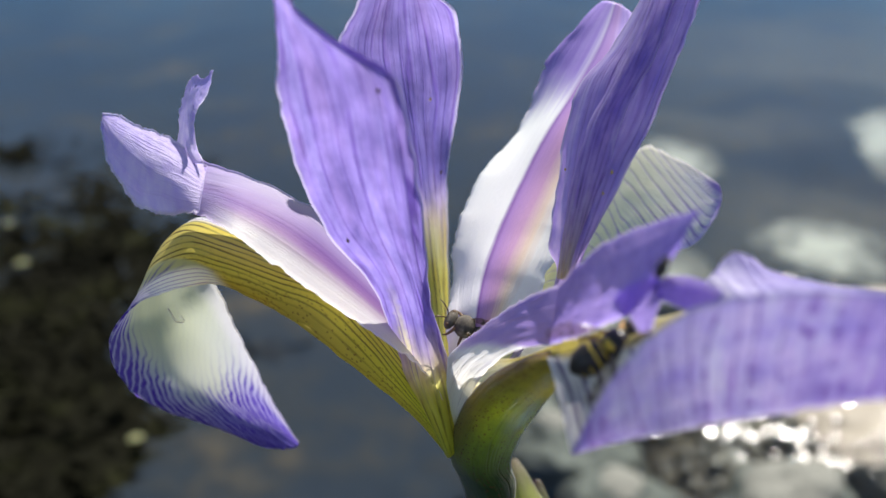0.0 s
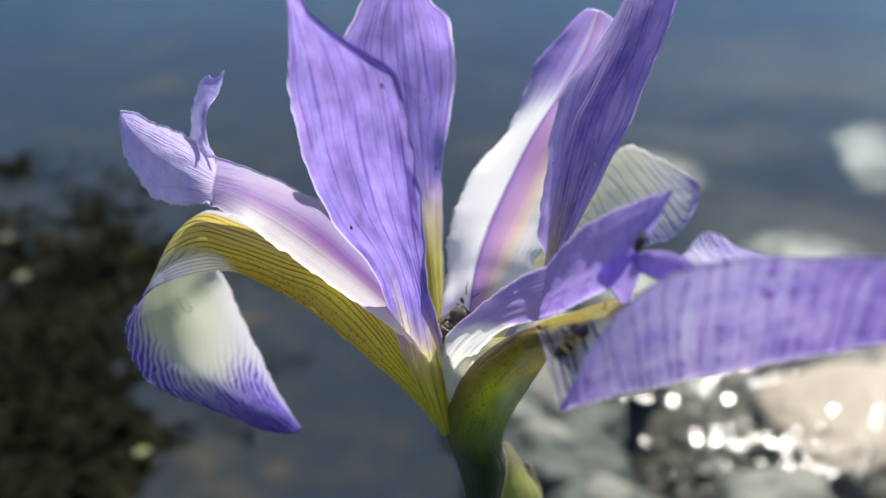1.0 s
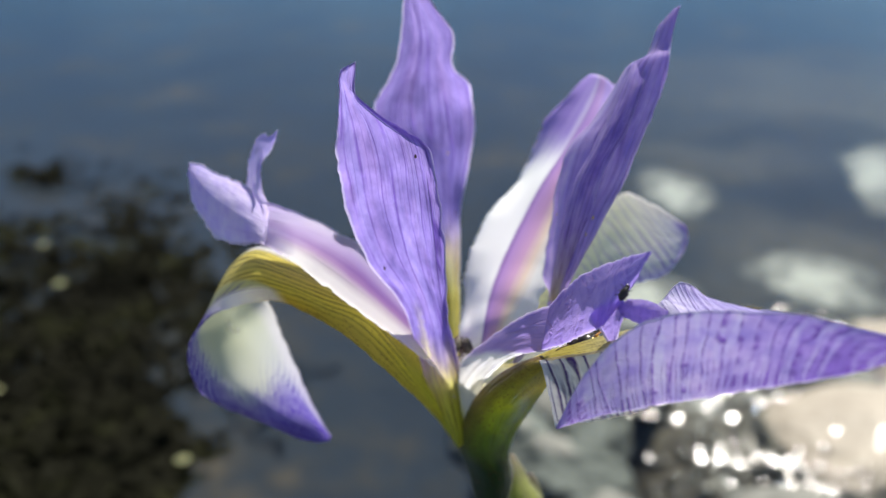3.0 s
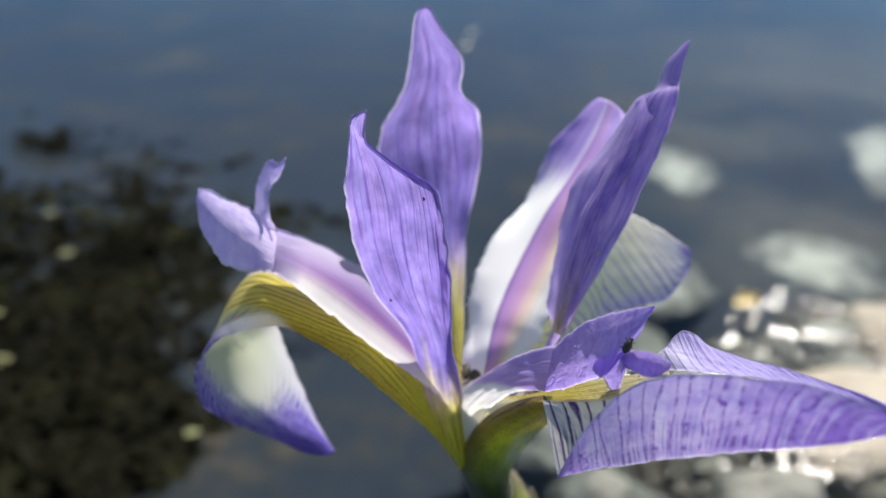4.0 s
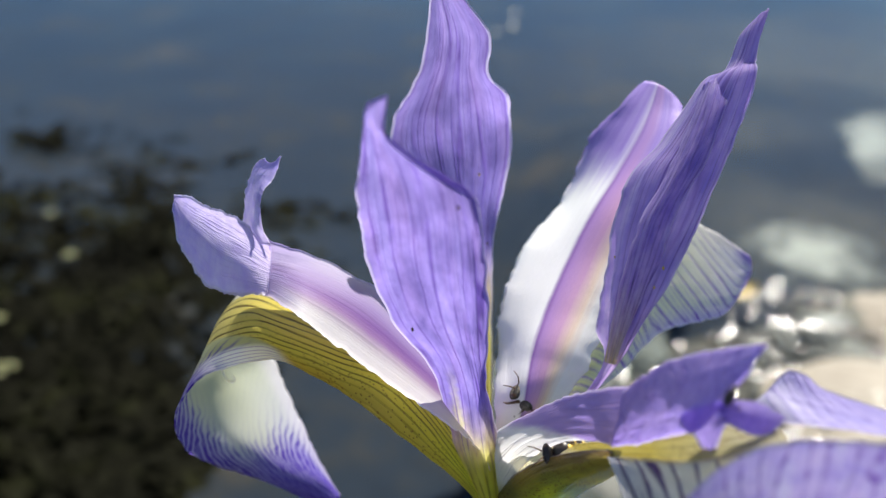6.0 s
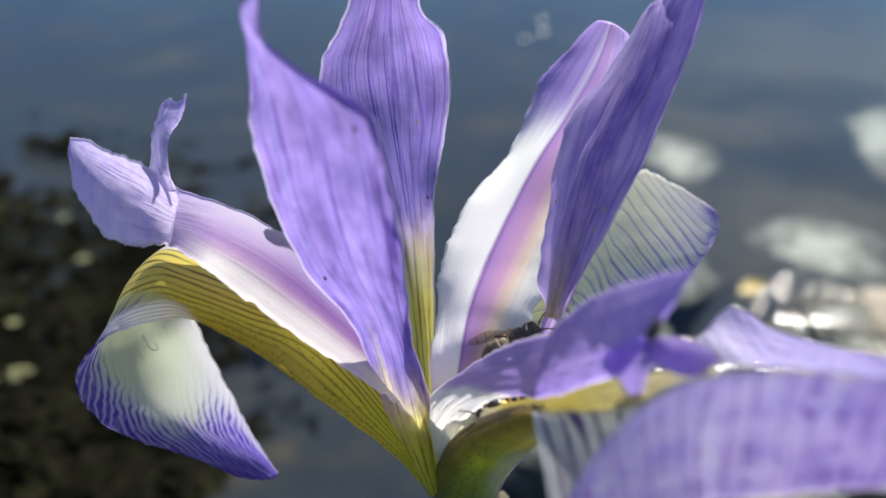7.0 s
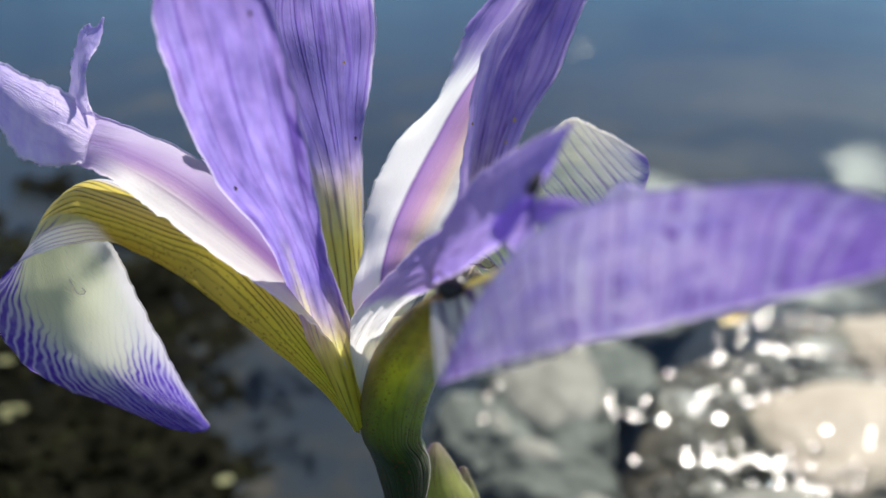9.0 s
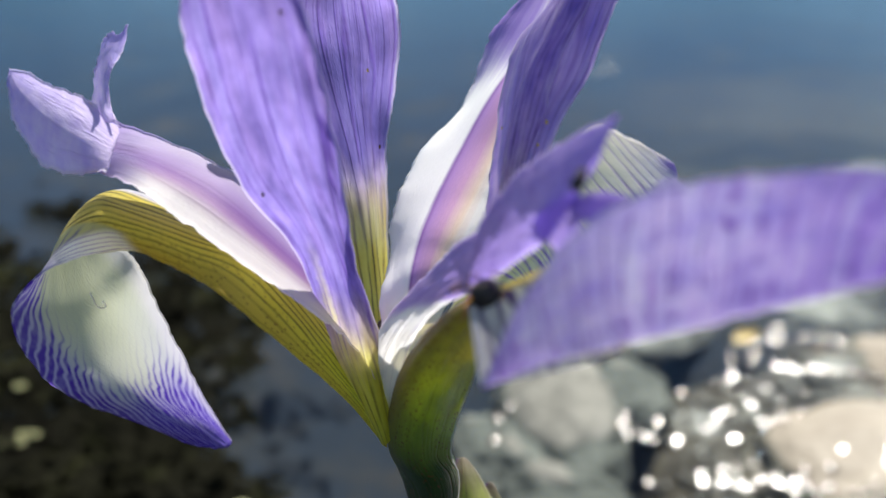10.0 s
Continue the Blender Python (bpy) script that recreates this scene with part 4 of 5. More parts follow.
CURL_CREST = [
    [(-29.2, 1.7, 33.6), (-27.6, 0.2, 33.7), (-26.4, -0.3, 34.1)],
    [(-30.3, 2.7, 34.8), (-29.0, 1.7, 35.0), (-27.9, 1.7, 34.9)],
    [(-30.5, 3.7, 36.8), (-29.3, 2.7, 37.1), (-28.4, 2.7, 37.0)],
    [(-30.1, 4.7, 39.4), (-29.1, 3.7, 39.3), (-28.3, 3.7, 38.5)],
    [(-29.1, 4.7, 41.4), (-28.3, 4.2, 40.6), (-27.1, 3.7, 40.0)],
    [(-28.3, 4.7, 42.0), (-27.3, 4.2, 41.7), (-25.9, 3.7, 42.8)],
]
RIGHT_STYLE = [
    [(-0.6, 3.7, 0.1), (0.2, 3.2, 1.0), (1.0, 3.2, 1.3)],
    [(-0.8, 1.2, 13.6), (2.6, -0.3, 16.1), (5.5, 0.7, 14.4)],
    [(-1.7, 8.7, 16.5), (3.3, 3.2, 21.4), (9.1, 3.2, 20.3)],
    [(-1.8, 13.3, 21.4), (4.8, 7.7, 25.1), (11.2, 7.7, 25.4)],
    [(0.2, 19.7, 26.3), (6.8, 12.7, 29.2), (13.4, 11.7, 30.0)],
    [(3.7, 25.5, 30.1), (9.3, 17.2, 33.9), (16.1, 15.7, 34.7)],
    [(6.2, 27.5, 34.9), (12.0, 21.7, 37.8), (18.0, 20.2, 39.4)],
    [(7.7, 29.2, 39.6), (14.1, 25.4, 41.2), (18.5, 24.2, 42.4)],
    [(10.5, 30.1, 43.0), (15.1, 28.7, 43.8), (18.6, 27.7, 44.0)],
    [(13.8, 32.7, 46.1), (15.7, 31.2, 46.1), (18.1, 29.7, 44.8)],
]
LEFT_FALL = [
    [(-0.3, -0.3, -1.2), (-0.5, 0.7, -0.7), (-0.6, 3.7, -1.3)],
    [(-4.1, -3.3, 6.7), (-4.1, -1.3, 8.4), (-4.2, 2.7, 9.1)],
    [(-11.9, -9.4, 19.2), (-10.9, -4.3, 20.4), (-10.0, 1.7, 16.8)],
    [(-17.3, -7.6, 21.5), (-17.2, -5.3, 24.0), (-17.7, 2.7, 21.3)],
    [(-21.6, -6.6, 22.8), (-23.5, -5.3, 26.0), (-25.5, 4.7, 23.9)],
    [(-25.4, -4.8, 22.2), (-27.8, -4.3, 26.3), (-30.5, 5.6, 25.0)],
    [(-29.4, -6.1, 21.6), (-32.6, -2.3, 23.1), (-34.2, 7.6, 22.2)],
    [(-33.2, -7.0, 19.7), (-36.1, 0.7, 17.9), (-35.6, 9.4, 18.8)],
    [(-34.8, -9.1, 17.4), (-38.4, 3.7, 11.6), (-33.2, 9.4, 16.0)],
    [(-36.5, -7.3, 12.7), (-37.6, 5.7, 7.5), (-29.5, 5.7, 15.4)],
    [(-38.4, -1.8, 4.8), (-36.2, 6.7, 3.7), (-28.0, 5.7, 10.8)],
]
LEFT_FALL_BLADE = [
    [(-38.4, -1.8, 4.8), (-36.2, 6.7, 3.7), (-28.0, 5.7, 10.8)],
    [(-36.8, 2.7, -1.2), (-34.0, 7.7, -0.6), (-26.3, 6.2, 4.9)],
    [(-31.6, 5.7, -5.5), (-29.9, 7.7, -3.8), (-24.6, 7.2, -1.3)],
    [(-26.0, 5.7, -7.7), (-25.2, 7.9, -6.9), (-22.9, 7.7, -6.0)],
    [(-23.9, 7.3, -8.8), (-22.5, 7.8, -9.0), (-21.9, 7.7, -7.9)],
]
BACK_FALL = [
    [(-0.1, 5.7, -1.0), (0.4, 4.7, -0.3), (0.8, 4.7, -0.3)],
    [(5.7, 14.7, 10.8), (6.7, 12.7, 9.6), (7.5, 11.7, 7.8)],
    [(14.1, 24.7, 20.8), (13.7, 20.7, 16.7), (14.4, 18.7, 9.6)],
    [(18.7, 30.7, 26.1), (18.1, 25.7, 20.8), (18.0, 21.7, 13.5)],
    [(21.1, 32.7, 27.3), (22.1, 26.7, 21.7), (21.8, 22.7, 15.6)],
    [(24.4, 32.7, 26.3), (25.9, 27.7, 21.5), (25.3, 23.7, 16.5)],
    [(27.8, 31.7, 24.9), (29.0, 28.7, 21.1), (28.2, 25.7, 17.0)],
    [(30.8, 30.7, 23.3), (31.3, 30.2, 21.6), (30.8, 29.7, 19.4)],
]
FRONT_STYLE = [
    [(-0.3, 1.2, 3.1), (-0.3, 0.2, 3.2), (0.9, -1.8, 4.4)],
    [(-0.5, -1.5, 12.6), (0.3, -3.3, 11.1), (2.0, -4.1, 9.1)],
    [(2.6, -4.8, 18.4), (2.9, -6.3, 16.8), (3.9, -7.3, 15.1)],
    [(6.5, -7.8, 23.6), (6.7, -10.3, 21.9), (6.8, -11.1, 20.7)],
    [(9.1, -11.5, 27.5), (9.7, -14.3, 25.3), (9.7, -14.7, 24.1)],
    [(12.1, -13.3, 29.8), (12.0, -16.8, 27.3), (11.6, -18.3, 26.7)],
]
FRONT_CREST = [
    [(11.4, -16.3, 31.0), (11.1, -17.8, 29.0), (10.8, -18.3, 26.6)],
    [(13.1, -17.3, 34.0), (13.4, -19.3, 31.9), (13.1, -19.8, 28.4)],
    [(15.1, -18.3, 36.3), (15.4, -20.8, 34.3), (15.3, -21.3, 30.8)],
    [(17.8, -20.3, 38.9), (17.3, -22.3, 36.6), (16.9, -22.8, 32.8)],
    [(19.5, -21.3, 40.1), (18.9, -22.3, 38.1), (18.2, -22.8, 35.3)],
    [(20.8, -22.3, 41.0), (20.1, -22.3, 39.4), (19.3, -22.3, 37.0)],
]
CREST_POINT = [
    [(15.6, -21.3, 32.9), (16.6, -22.3, 34.7), (18.5, -22.8, 36.0)],
    [(16.2, -21.8, 32.4), (17.3, -22.8, 33.6), (18.9, -23.3, 35.0)],
    [(17.0, -22.3, 31.6), (17.8, -23.3, 32.6), (18.6, -23.3, 33.2)],
    [(17.9, -22.8, 30.4), (18.0, -23.3, 30.7), (18.2, -23.3, 31.0)],
]
CREST_KNOB = [
    [(18.1, -22.3, 34.9), (18.3, -23.3, 34.9), (18.5, -23.3, 34.4)],
    [(19.4, -22.3, 35.6), (19.5, -24.3, 35.9), (19.9, -23.8, 34.1)],
    [(20.9, -22.3, 35.6), (21.0, -24.3, 35.9), (21.2, -23.8, 33.8)],
    [(22.2, -22.3, 35.0), (22.3, -23.3, 35.1), (22.3, -23.3, 34.2)],
    [(22.9, -22.3, 34.6), (22.9, -22.8, 34.8), (22.8, -22.8, 34.5)],
]
FRONT_HAFT = [
    [(3.6, 1.4, -15.5), (4.8, 0.3, -14.5), (6.0, 1.4, -15.5)],
    [(1.4, 2.0, -7.2), (5.0, -2.6, -4.6), (7.0, 1.8, -6.8)],
    [(-0.2, 1.7, -1.7), (3.3, -4.3, 1.3), (6.5, -0.3, -1.0)],
    [(1.1, -1.8, 5.7), (5.0, -8.3, 10.2), (7.6, -3.3, 5.3)],
    [(4.1, -7.3, 14.0), (7.5, -12.3, 17.1), (9.5, -7.3, 11.8)],
    [(8.1, -13.3, 21.1), (10.0, -16.3, 22.3), (11.1, -12.3, 18.1)],
    [(11.2, -17.3, 24.9), (11.5, -17.8, 24.8), (11.8, -16.3, 23.0)],
]
SIGNAL = [
    [(0.6, -1.0, 7.5), (0.9, -1.8, 7.0), (1.3, -2.4, 6.2)],
    [(2.6, -4.5, 15.0), (3.2, -6.0, 14.9), (4.3, -7.5, 14.4)],
    [(7.8, -9.3, 19.1), (8.3, -11.3, 20.1), (9.6, -15.3, 22.9)],
    [(11.3, -13.3, 23.3), (11.5, -16.3, 24.8), (11.7, -18.8, 25.8)],
    [(14.6, -15.3, 26.1), (14.9, -19.3, 28.0), (14.9, -22.3, 28.8)],
    [(17.7, -17.3, 28.7), (17.8, -21.3, 30.5), (17.7, -24.3, 31.1)],
    [(20.6, -18.3, 30.4), (20.4, -22.3, 32.3), (20.1, -25.8, 33.5)],
    [(23.4, -19.3, 31.9), (23.0, -23.3, 33.9), (22.7, -26.3, 35.1)],
]
FLANK = [
    [(10.7, -17.8, 24.9), (11.6, -23.3, 26.0), (13.0, -29.8, 25.0)],
    [(12.3, -19.3, 26.1), (13.5, -24.3, 26.6), (14.8, -29.3, 25.3)],
    [(14.9, -21.8, 28.5), (15.9, -25.8, 27.8), (17.1, -29.3, 26.0)],
    [(17.7, -23.8, 30.9), (18.4, -26.8, 29.0), (19.5, -29.3, 26.8)],
    [(20.1, -25.3, 33.3), (21.1, -27.3, 30.5), (21.9, -29.3, 27.9)],
]
NEAR_LOBE = [
    [(13.1, -30.0, 25.0), (13.2, -30.4, 25.1), (13.3, -30.3, 25.2)],
    [(15.1, -29.2, 30.3), (16.2, -30.5, 29.1), (17.4, -31.2, 27.8)],
    [(18.2, -28.9, 35.1), (19.7, -30.3, 32.3), (21.4, -31.2, 29.2)],
    [(21.8, -29.9, 38.1), (23.5, -30.9, 34.5), (25.3, -31.4, 30.7)],
    [(25.5, -31.2, 39.7), (27.4, -32.1, 36.4), (29.5, -32.5, 32.9)],
    [(29.3, -32.5, 40.6), (31.3, -33.4, 37.9), (33.4, -33.8, 35.0)],
    [(32.7, -33.6, 41.2), (34.6, -34.4, 39.1), (36.7, -34.7, 36.9)],
    [(36.4, -34.6, 41.0), (37.7, -35.3, 39.8), (39.1, -35.4, 38.6)],
    [(39.4, -36.0, 40.9), (39.8, -36.4, 40.7), (40.3, -36.4, 40.4)],
    [(40.7, -36.4, 40.6), (40.7, -36.5, 40.7), (40.6, -36.6, 40.7)],
]
FAR_LOBE = [
    [(22.2, -19.3, 32.0), (21.7, -18.3, 31.9), (21.4, -17.8, 31.8)],
    [(24.1, -21.3, 33.3), (23.2, -18.8, 33.8), (22.8, -17.3, 33.2)],
    [(26.6, -23.3, 35.0), (25.8, -19.8, 34.1), (24.6, -16.3, 35.1)],
    [(30.3, -25.3, 36.3), (30.0, -22.3, 34.9), (27.7, -17.3, 34.2)],
    [(34.0, -27.8, 37.2), (34.1, -25.3, 36.0), (32.2, -20.3, 34.9)],
    [(37.2, -30.8, 38.2), (37.5, -28.8, 37.3), (36.6, -25.3, 36.7)],
    [(39.7, -34.6, 39.8), (40.0, -33.1, 39.1), (39.4, -31.0, 38.9)],
    [(40.6, -36.3, 40.6), (40.7, -36.1, 40.6), (40.8, -35.8, 40.5)],
]
BUD = [
    [(4.0, 10.7, -45.5), (8.8, 5.7, -39.7), (13.3, 10.7, -43.9)],
    [(4.0, 10.7, -29.8), (8.8, 6.7, -25.9), (12.9, 10.7, -28.5)],
    [(4.1, 11.7, -21.1), (8.3, 8.7, -18.5), (11.9, 12.7, -20.8)],
    [(4.1, 12.7, -17.2), (7.3, 10.2, -14.9), (9.9, 13.7, -17.3)],
    [(4.9, 13.2, -14.0), (6.8, 11.7, -12.7), (8.2, 13.7, -14.3)],
    [(5.9, 13.7, -12.0), (6.3, 13.2, -11.4), (6.6, 13.7, -12.0)],
]
BUD_LEAF = [
    [(8.1, 13.7, -48.2), (11.5, 12.7, -46.4), (14.2, 14.7, -48.2)],
    [(7.8, 14.2, -32.6), (11.2, 12.7, -30.6), (13.5, 14.7, -32.2)],
    [(8.0, 14.7, -23.0), (10.5, 13.7, -21.9), (12.2, 15.7, -23.3)],
    [(8.3, 15.2, -19.6), (10.1, 14.7, -19.0), (11.2, 15.7, -19.6)],
    [(9.4, 15.7, -16.8), (9.7, 15.7, -16.6), (10.0, 15.7, -16.9)],
]
STEM_LINE = [(2.4, 0.7, 1.7), (2.9, 0.7, -0.7), (4.7, 0.7, -3.8), (4.6, 1.2, -7.8), (4.6, 1.7, -11.2), (5.1, 2.7, -51.2), (6.6, 4.7, -131.2), (9.6, 7.7, -271.2), (12.6, 9.7, -511.2)]
STEM_RADII = (0.6, 1.8, 2.5, 2.1, 1.9, 1.9, 2.2, 2.8, 3.2)
# -- end of stations

# ---- iris ----
BASE = Vector((0.0062, 0.0733, 0.400))
iris = thing("iris_flower", BASE, "violet iris in full bloom on a green stem", "flower")


def build_iris():
    # standards
    petal("standard", FRONT_STANDARD, M_STANDARD, iris, "upright lilac petal with darker violet veins", seed=1.3, nv=80, nu=26)
    petal("standard", BACK_STANDARD, M_BACK_STANDARD, iris, "upright lilac petal with darker violet veins", seed=2.1, nv=80, nu=26)
    rolled = petal("standard", RIGHT_STANDARD, M_ROLLED, iris, "upright rolled deep violet petal", seed=3.7, nv=80, nu=26)
    petal("rolled_margin", ROLLED_MARGIN, M_ROLLED, rolled, seed=3.9, nv=60, nu=14)
    # falls
    petal("fall", LEFT_FALL + LEFT_FALL_BLADE[1:], M_LEFT_FALL, iris, "arching petal, yellow-green below, white and violet-edged at the drooping end", seed=4.2, nv=110, nu=30, frill=0.3)
    petal("fall", BACK_FALL, M_BACK_FALL, iris, "drooping white petal with violet veins", seed=5.5, nv=60)
    near = petal("fall", NEAR_LOBE, M_LOBE, iris, "broad lilac petal with dark violet stripes", seed=6.1, nv=90, nu=26, frill=0.25, crimp=0.02, thick=0.07)
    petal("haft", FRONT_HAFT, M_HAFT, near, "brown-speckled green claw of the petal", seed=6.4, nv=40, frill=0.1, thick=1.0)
    petal("signal", SIGNAL, M_SIGNAL, near, "yellow veined stripe", seed=6.6, nv=40, frill=0.15)
    petal("flank", FLANK, M_FLANK, near, "white petal side with violet veins", seed=6.8, nv=40, frill=0.15)
    petal("far_lobe", FAR_LOBE, M_FAR_LOBE, near, "", seed=6.9, nv=60, frill=0.25, thick=0.07)
    # style arms
    style = petal("style_arm", LEFT_STYLE, M_LEFT_STYLE, iris, "white and mauve petal-like style arm", seed=7.2, frill=0.3, nv=90, tooth=0.05)
    petal("crest", LEFT_CREST, M_CREST, style, "pale lilac crest", seed=7.5, nv=60, frill=0.3, tooth=0.07)
    petal("crest", CURL_CREST, M_CREST, style, "curled lilac crest tip", seed=7.8, nv=60, frill=0.35, tooth=0.1)
    petal("style_arm", RIGHT_STYLE, M_RIGHT_STYLE, iris, "white and mauve petal-like style arm", seed=8.3, frill=0.4, nv=110, nu=26, tooth=0.07)
    style = petal("style_arm", FRONT_STYLE, M_FRONT_STYLE, iris, "violet style arm with a white lower edge", seed=9.1, frill=0.2)
    petal("crest", FRONT_CREST, M_FRONT_CREST, style, "violet crest lobe", seed=9.4, nv=70, frill=0.3, tooth=0.06)
    petal("crest", CREST_POINT, M_FRONT_CREST, style, "", seed=9.6, nv=24, frill=0.1)
    petal("crest", CREST_KNOB, M_FRONT_CREST, style, "", seed=9.8, nv=24, frill=0.15)
    # grains of pollen and grit on the petals
    for x, y, z, r, material in ((-9.2, -7.3, 29.5, 0.30, M_LEG), (-4.2, -13.4, 46.0, 0.28, M_LEG), (-4.4, 18.4, 27.4, 0.28, M_LEG), (-6.1, 20.7, 35.9, 0.26, M_GOLD),
                                 (15.5, 0.9, 35.0, 0.26, M_GOLD), (14.8, 0.2, 33.0, 0.22, M_GOLD), (10.9, 6.7, 32.9, 0.2, M_GOLD)):
        part("grain", ball(bmesh.new(), (x, y, z), (r * 0.5, r * 0.5, r * 0.85), fine=2, dent=0.06), material, iris)
    # a curled white fibre stuck to the drooping blade
    curl = smooth_line([(-37.0, 6.7, 11.6), (-36.6, 6.6, 10.9), (-36.5, 6.6, 10.4), (-36.1, 6.6, 9.9), (-35.5, 6.7, 9.8), (-35.2, 6.7, 10.2), (-35.6, 6.8, 10.6)], 24)
    part("fibre", tube_bm(curl, [0.10] * 25, 6), M_FIBRE, iris, "curled white fibre")
    # ovary and stem
    line = smooth_line(STEM_LINE, 60)
    radii = np.interp(np.linspace(0, len(STEM_LINE) - 1, 61), range(len(STEM_LINE)), STEM_RADII)
    part("stem", tube_bm(line, radii, 20), M_STEM, iris, "smooth green stem")
    petal("bud_spathe", BUD, M_BUD, iris, "pale green bud sheath with a purple tip", seed=10.3, nv=50, frill=0.15, thick=0.5)
    petal("bud_spathe", BUD_LEAF, M_BUD, iris, "", seed=10.7, nv=40, frill=0.1, thick=0.4)


build_iris()


# ---- insects ----
def insect(name, label, category, k, girth, coat, mark, limb, spread_wings):
    """A small bee or wasp, k times a 7 mm one, head towards +x, back up."""
    bug = thing(name, Matrix.Identity(4), label, category)
    s = k

    def at(*p):
        return [q * s for q in p]

    part("thorax", ball(bmesh.new(), at(0.4, 0, 0.1), at(1.15, 1.0 * girth, 0.95 * girth), dent=0.08), coat, bug)
    bm = ball(bmesh.new(), at(2.05, 0, -0.15), at(0.62, 0.95 * girth, 0.72), dent=0.04)
    head = part("head", bm, coat, bug)
    for side in (-1, 1):
        part("eye", ball(bmesh.new(), at(2.15, 0.62 * side * girth, 0.0), at(0.34, 0.26, 0.46), fine=2), M_LEG, head)
        part("antenna", tube_bm([at(2.5, 0.2 * side, 0.15), at(2.9, 0.45 * side, 0.75), at(3.5, 0.8 * side, 0.9), at(4.1, 1.1 * side, 0.5)], at(0.08, 0.07, 0.07, 0.05), 7), M_LEG, head)
    # banded abdomen
    bm = bmesh.new()
    line, radii = [], []
    for i in range(41):
        f = i / 40
        r = 1.15 * girth * math.sin(math.pi * min(1, 0.12 + f * 0.86)) ** 0.7
        r *= 1 - 0.07 * (math.sin(f * 5 * 2 * math.pi) > 0.75)
        line.append(at(-0.6 - 3.4 * f, 0, 0.05 - 0.5 * f * f))
        radii.append(max(0.04, r) * s)
    belly = part("abdomen", tube_bm(line, radii, 18, bm, 0.85), coat, bug)
    for f in (0.12, 0.34, 0.56, 0.76):
        r = 1.15 * girth * math.sin(math.pi * (0.12 + f * 0.86)) ** 0.7 * 1.03
        c = at(-0.6 - 3.4 * f, 0, 0.05 - 0.5 * f * f)
        ring = [[c[0] + d * s, c[1], c[2]] for d in (-0.12, 0.0, 0.12)]
        part("band", tube_bm(ring, at(r * 0.97, r, r * 0.97), 18, None, 0.85), mark, belly)
    if mark is M_GOLD:
        part("mark", ball(bmesh.new(), at(-0.1, 0, 0.62 * girth), at(0.6, 0.62, 0.4), dent=0.05), mark, bug, "yellow patch on the back")
    for side in (-1, 1):
        out = 0.9 if spread_wings else 0.35
        wing = [[at(0.2, 0.6 * side, 0.9), at(0.3, 0.7 * side, 0.95), at(0.4, 0.8 * side, 0.9)],
                [at(-1.6, (0.5 + out * 0.9) * side, 1.35), at(-1.3, (0.9 + out) * side, 1.4), at(-0.9, (1.1 + out) * side, 1.35)],
                [at(-3.4, (0.6 + out * 1.9) * side, 1.45), at(-3.0, (1.1 + out * 2) * side, 1.5), at(-2.3, (1.4 + out * 2) * side, 1.45)],
                [at(-4.3, (0.9 + out * 2.2) * side, 1.4), at(-4.2, (1.1 + out * 2.3) * side, 1.4), at(-4.0, (1.3 + out * 2.3) * side, 1.4)]]
        petal("wing", wing, M_WING, bug, "smoky clear wing", nv=16, nu=8, frill=0.05, thick=0.03, crimp=0.03)
        for x, reach, back in ((1.0, 1.45, 0.8), (0.3, 1.7, -0.3), (-0.4, 1.9, -1.3)):
            leg = [at(x, 0.5 * side, -0.5), at(x + back * 0.35, reach * 0.6 * side, 0.15), at(x + back * 0.8, reach * 0.95 * side, -1.0), at(x + back * 1.3, reach * 1.1 * side, -1.35)]
            part("leg", tube_bm(smooth_line(leg, 12), np.interp(np.linspace(0, 3, 13), (0, 1, 2, 3), at(0.2, 0.2, 0.13, 0.08)), 7), limb, bug)
    return bug


M_AMBER = solid_material("insect_amber_leg", ((0.3, (0.30, 0.12, 0.02)), (0.7, (0.52, 0.26, 0.05))), 1500.0, rough=0.35, depth=0.00004)
M_BEE = solid_material("bee_hair", ((0.3, (0.03, 0.025, 0.019)), (0.5, (0.085, 0.072, 0.055)), (0.72, (0.26, 0.23, 0.18))), 1400.0, rough=0.75, bump=0.7, depth=0.0001)
bee = insect("bee", "small dark bee with faint pale bands", "bee", 1.02, 1.25, M_BEE, M_BAND, M_LEG, False)
wasp = insect("wasp", "black wasp with yellow marks", "wasp", 0.95, 1.3, M_BUG, M_GOLD, M_AMBER, True)

beetle = thing("beetle", pose(0.02472, 0.04960, 0.43703, 39, -53, 48), "tiny black beetle on a violet petal", "beetle")
part("shell", ball(bmesh.new(), (-0.15, 0, 0), (0.75, 0.42, 0.34), dent=0.03), M_BUG, beetle)
part("head", ball(bmesh.new(), (0.66, 0, -0.05), (0.24, 0.26, 0.22), fine=2), M_BUG, beetle)
for side in (-1, 1):
    for x in (-0.5, 0.0, 0.5):
        part("leg", tube_bm([(x * 0.8, 0.25 * side, -0.15), (x, 0.5 * side, -0.15), (x * 1.2, 0.62 * side, -0.35)], (0.05, 0.045, 0.03), 6), M_BUG, beetle)

# -- insect paths
FOAM_PATH = [(0, -0.583, 2.327), (4, -0.305, 2.327), (5, -0.257, 2.393), (6.5, -0.131, 2.514), (7, -0.100, 2.429), (9, 0.062, 2.796), (9.5, 0.093, 2.809), (10, 0.122, 2.857)]
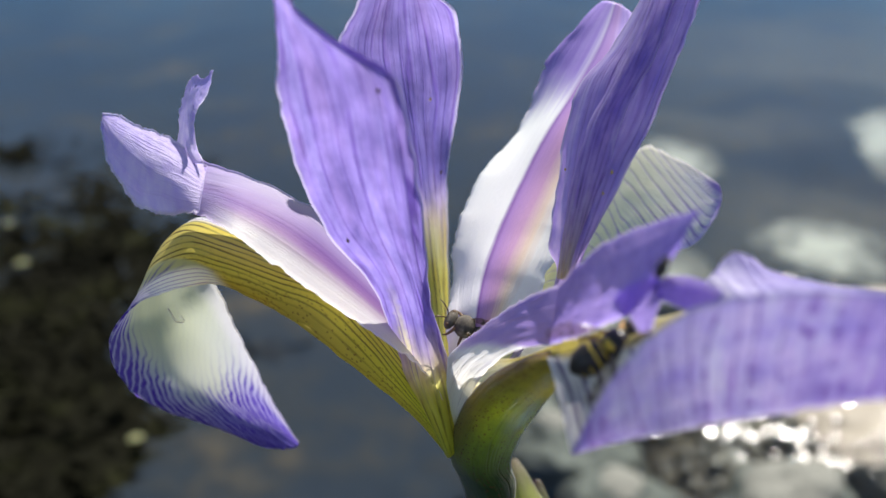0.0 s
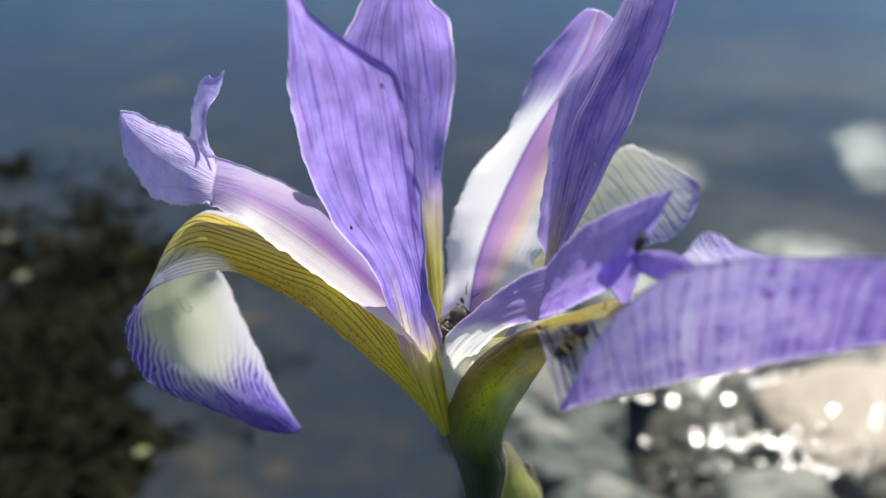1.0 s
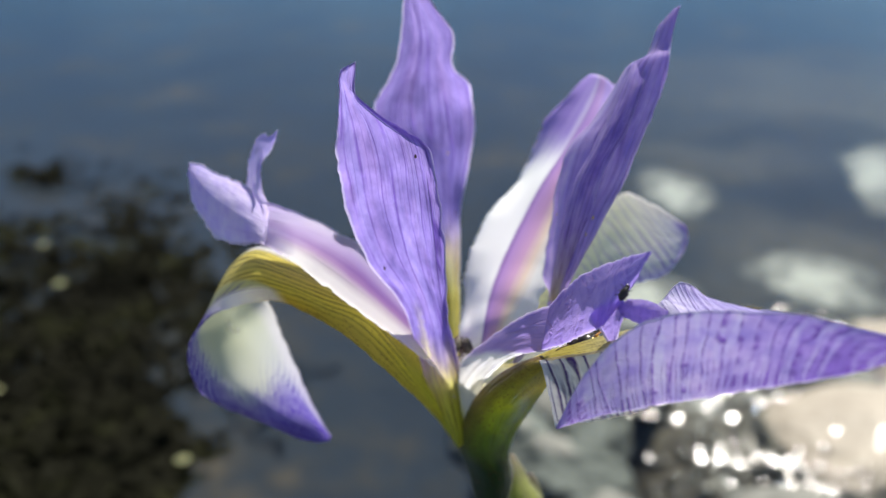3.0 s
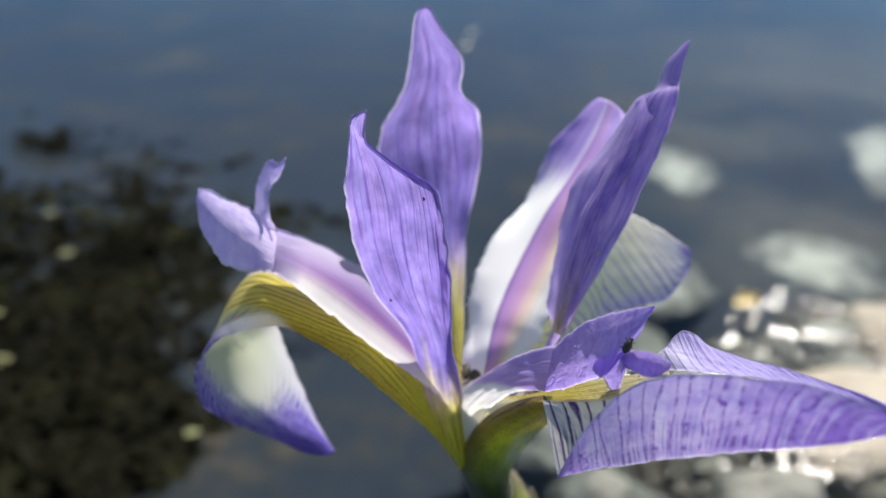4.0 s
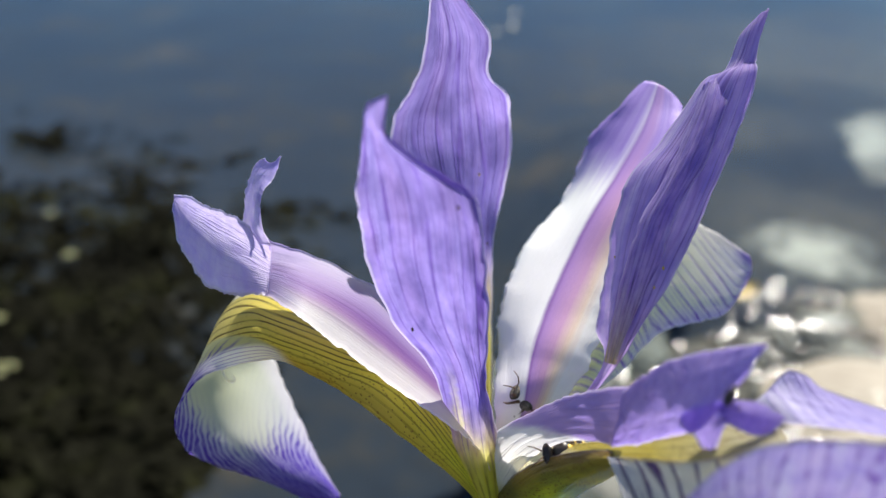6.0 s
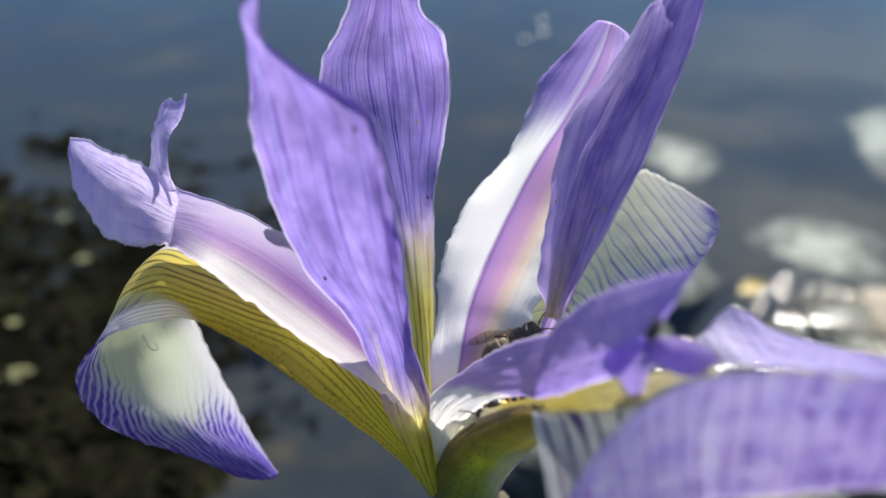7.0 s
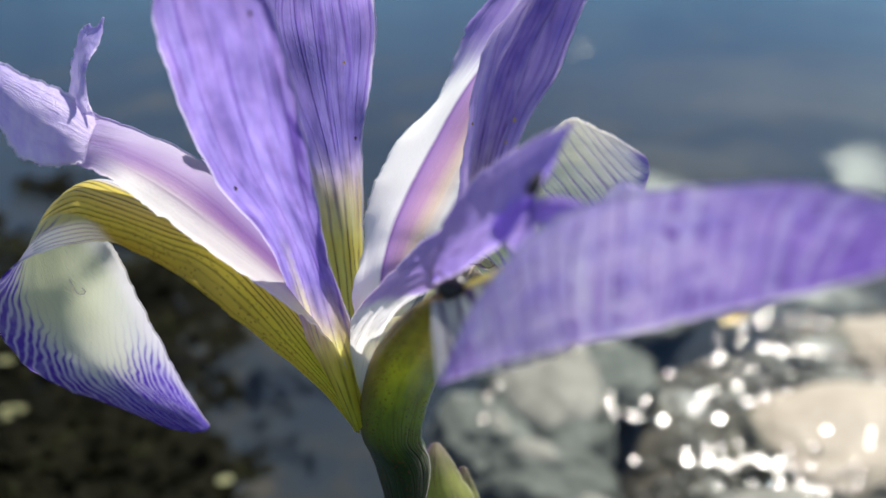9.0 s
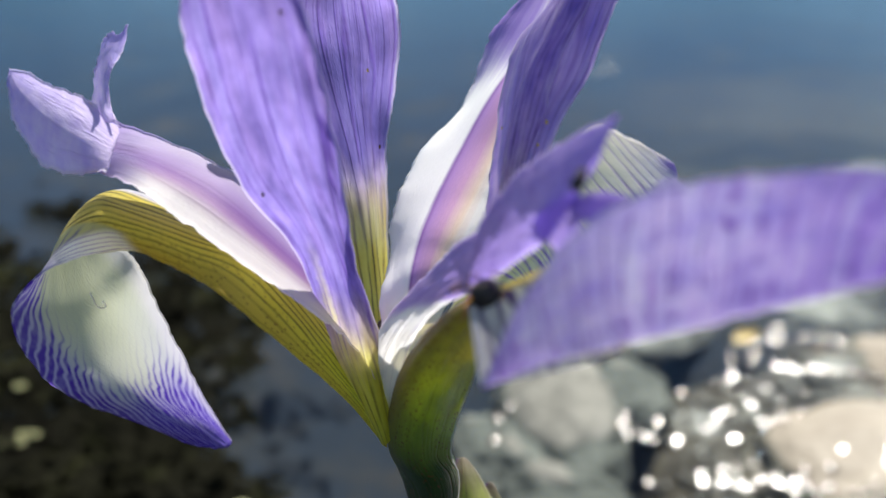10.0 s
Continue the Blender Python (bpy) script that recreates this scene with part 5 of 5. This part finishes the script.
# -- bee and wasp
BEE_PATH = [
    (0, (0.00786, 0.07300, 0.41660), (-38, -27, 175)),
    (0.5, (0.00717, 0.07300, 0.41597), (-30, -44, 162)),
    (1, (0.00747, 0.07300, 0.41578), (24, -52, 44)),
    (1.5, (0.00611, 0.07400, 0.41470), (-28, -51, 155)),
    (2, (0.00562, 0.07550, 0.41276), (-43, 19, -163)),
    (2.5, (0.00571, 0.07550, 0.41341), (-39, 33, -155)),
    (2.7, (0.00724, 0.07500, 0.41509), (-44, 1, -170)),
    (3.8, (0.00667, 0.07400, 0.41432), (-41, -7, -175)),
    (4, (0.00802, 0.07400, 0.41478), (-40, -12, -176)),
    (4.5, (0.00752, 0.07400, 0.41502), (-42, -8, -174)),
    (5, (0.00807, 0.07400, 0.41390), (-40, 18, -160)),
    (5.2, (0.00776, 0.07400, 0.41556), (-41, 1, -170)),
    (6.3, (0.00964, 0.07400, 0.41637), (-13, -56, 140)),
    (6.5, (0.01005, 0.07400, 0.41689), (22, -52, 48)),
    (7, (0.01443, 0.07300, 0.42036), (37, -27, 24)),
    (7.5, (0.01338, 0.07600, 0.41383), (40, -10, 14)),
    (8, (0.01400, 0.07600, 0.41394), (23, -53, 46)),
    (8.5, (0.01490, 0.07600, 0.41708), (-1, -64, 124)),
    (9, (0.01588, 0.07500, 0.41892), (-41, -27, 176)),
    (9.2, (0.01506, 0.07100, 0.42283), (-44, -4, -173)),
    (9.3, (0.01384, 0.06800, 0.42434), (-43, 14, -165)),
    (9.5, (0.01209, 0.06600, 0.42379), (-40, 32, -156)),
    (9.8, (0.00910, 0.07300, 0.41815), (-35, 45, -147)),
    (10, (0.00689, 0.07600, 0.41378), (-32, 49, -144)),
]
WASP_PATH = [
    (0, (0.02194, 0.05100, 0.42940), (38, -27, 23)),
    (0.5, (0.02012, 0.05100, 0.42772), (24, -51, 45)),
    (1, (0.02109, 0.05050, 0.42718), (34, -40, 31)),
    (1.5, (0.02359, 0.04900, 0.43166), (39, -29, 21)),
    (2, (0.02602, 0.05000, 0.42916), (43, -19, 17)),
    (2.5, (0.02533, 0.05200, 0.42862), (-1, -65, 125)),
    (2.7, (0.02444, 0.05500, 0.42760), (-42, -18, -179)),
    (3.8, (0.01700, 0.06460, 0.41960), (-41, 11, -166)),
    (4, (0.01680, 0.06560, 0.41810), (-41, 11, -165)),
    (4.5, (0.01490, 0.06660, 0.41750), (-41, 11, -166)),
    (5, (0.01580, 0.06560, 0.41690), (-41, 9, -165)),
    (5.2, (0.01560, 0.06460, 0.41870), (-41, 10, -166)),
    (6.3, (0.01330, 0.06360, 0.41840), (-40, 10, -166)),
    (6.5, (0.01380, 0.06460, 0.41830), (-40, 15, -164)),
    (7, (0.01390, 0.06480, 0.41810), (-39, 19, -161)),
    (7.5, (0.01680, 0.05900, 0.42340), (-14, 8, -151)),
    (8, (0.01847, 0.05550, 0.42563), (-18, -12, -140)),
    (8.5, (0.01872, 0.05400, 0.42684), (16, -36, -118)),
    (9, (0.01923, 0.05400, 0.42651), (9, -36, -104)),
    (9.5, (0.01883, 0.05350, 0.42643), (5, -38, -93)),
    (10, (0.01857, 0.05300, 0.42678), (3, -39, -89)),
]
# -- end of paths


def motions():
    """The bee climbs about the heart of the flower, the wasp works its way under the style arm, the weed drifts."""
    for bug, rows in ((bee, BEE_PATH), (wasp, WASP_PATH)):
        walk(bug, [(t, pose(*at, *turn)) for t, at, turn in rows])
    drift = ((0, -0.047), (2.5, -0.012), (5, 0.010), (7.5, 0.046), (10, 0.062))
    walk(weed, [(t, pose(x, 0, 0)) for t, x in drift])
    for x, y, leaf in LEAVES:
        turn = math.degrees(leaf.matrix_basis.to_euler().z)
        walk(leaf, [(t, pose(x + dx, y, 0.016, 0, 0, turn)) for t, dx in drift])
    for fleck, x, y in FOAM:
        turn = math.degrees(fleck.matrix_basis.to_euler().z)
        walk(fleck, [(t, pose(fx + x, fy + y, 0.003, 0, 0, turn + 3 * t)) for t, fx, fy in FOAM_PATH])


motions()
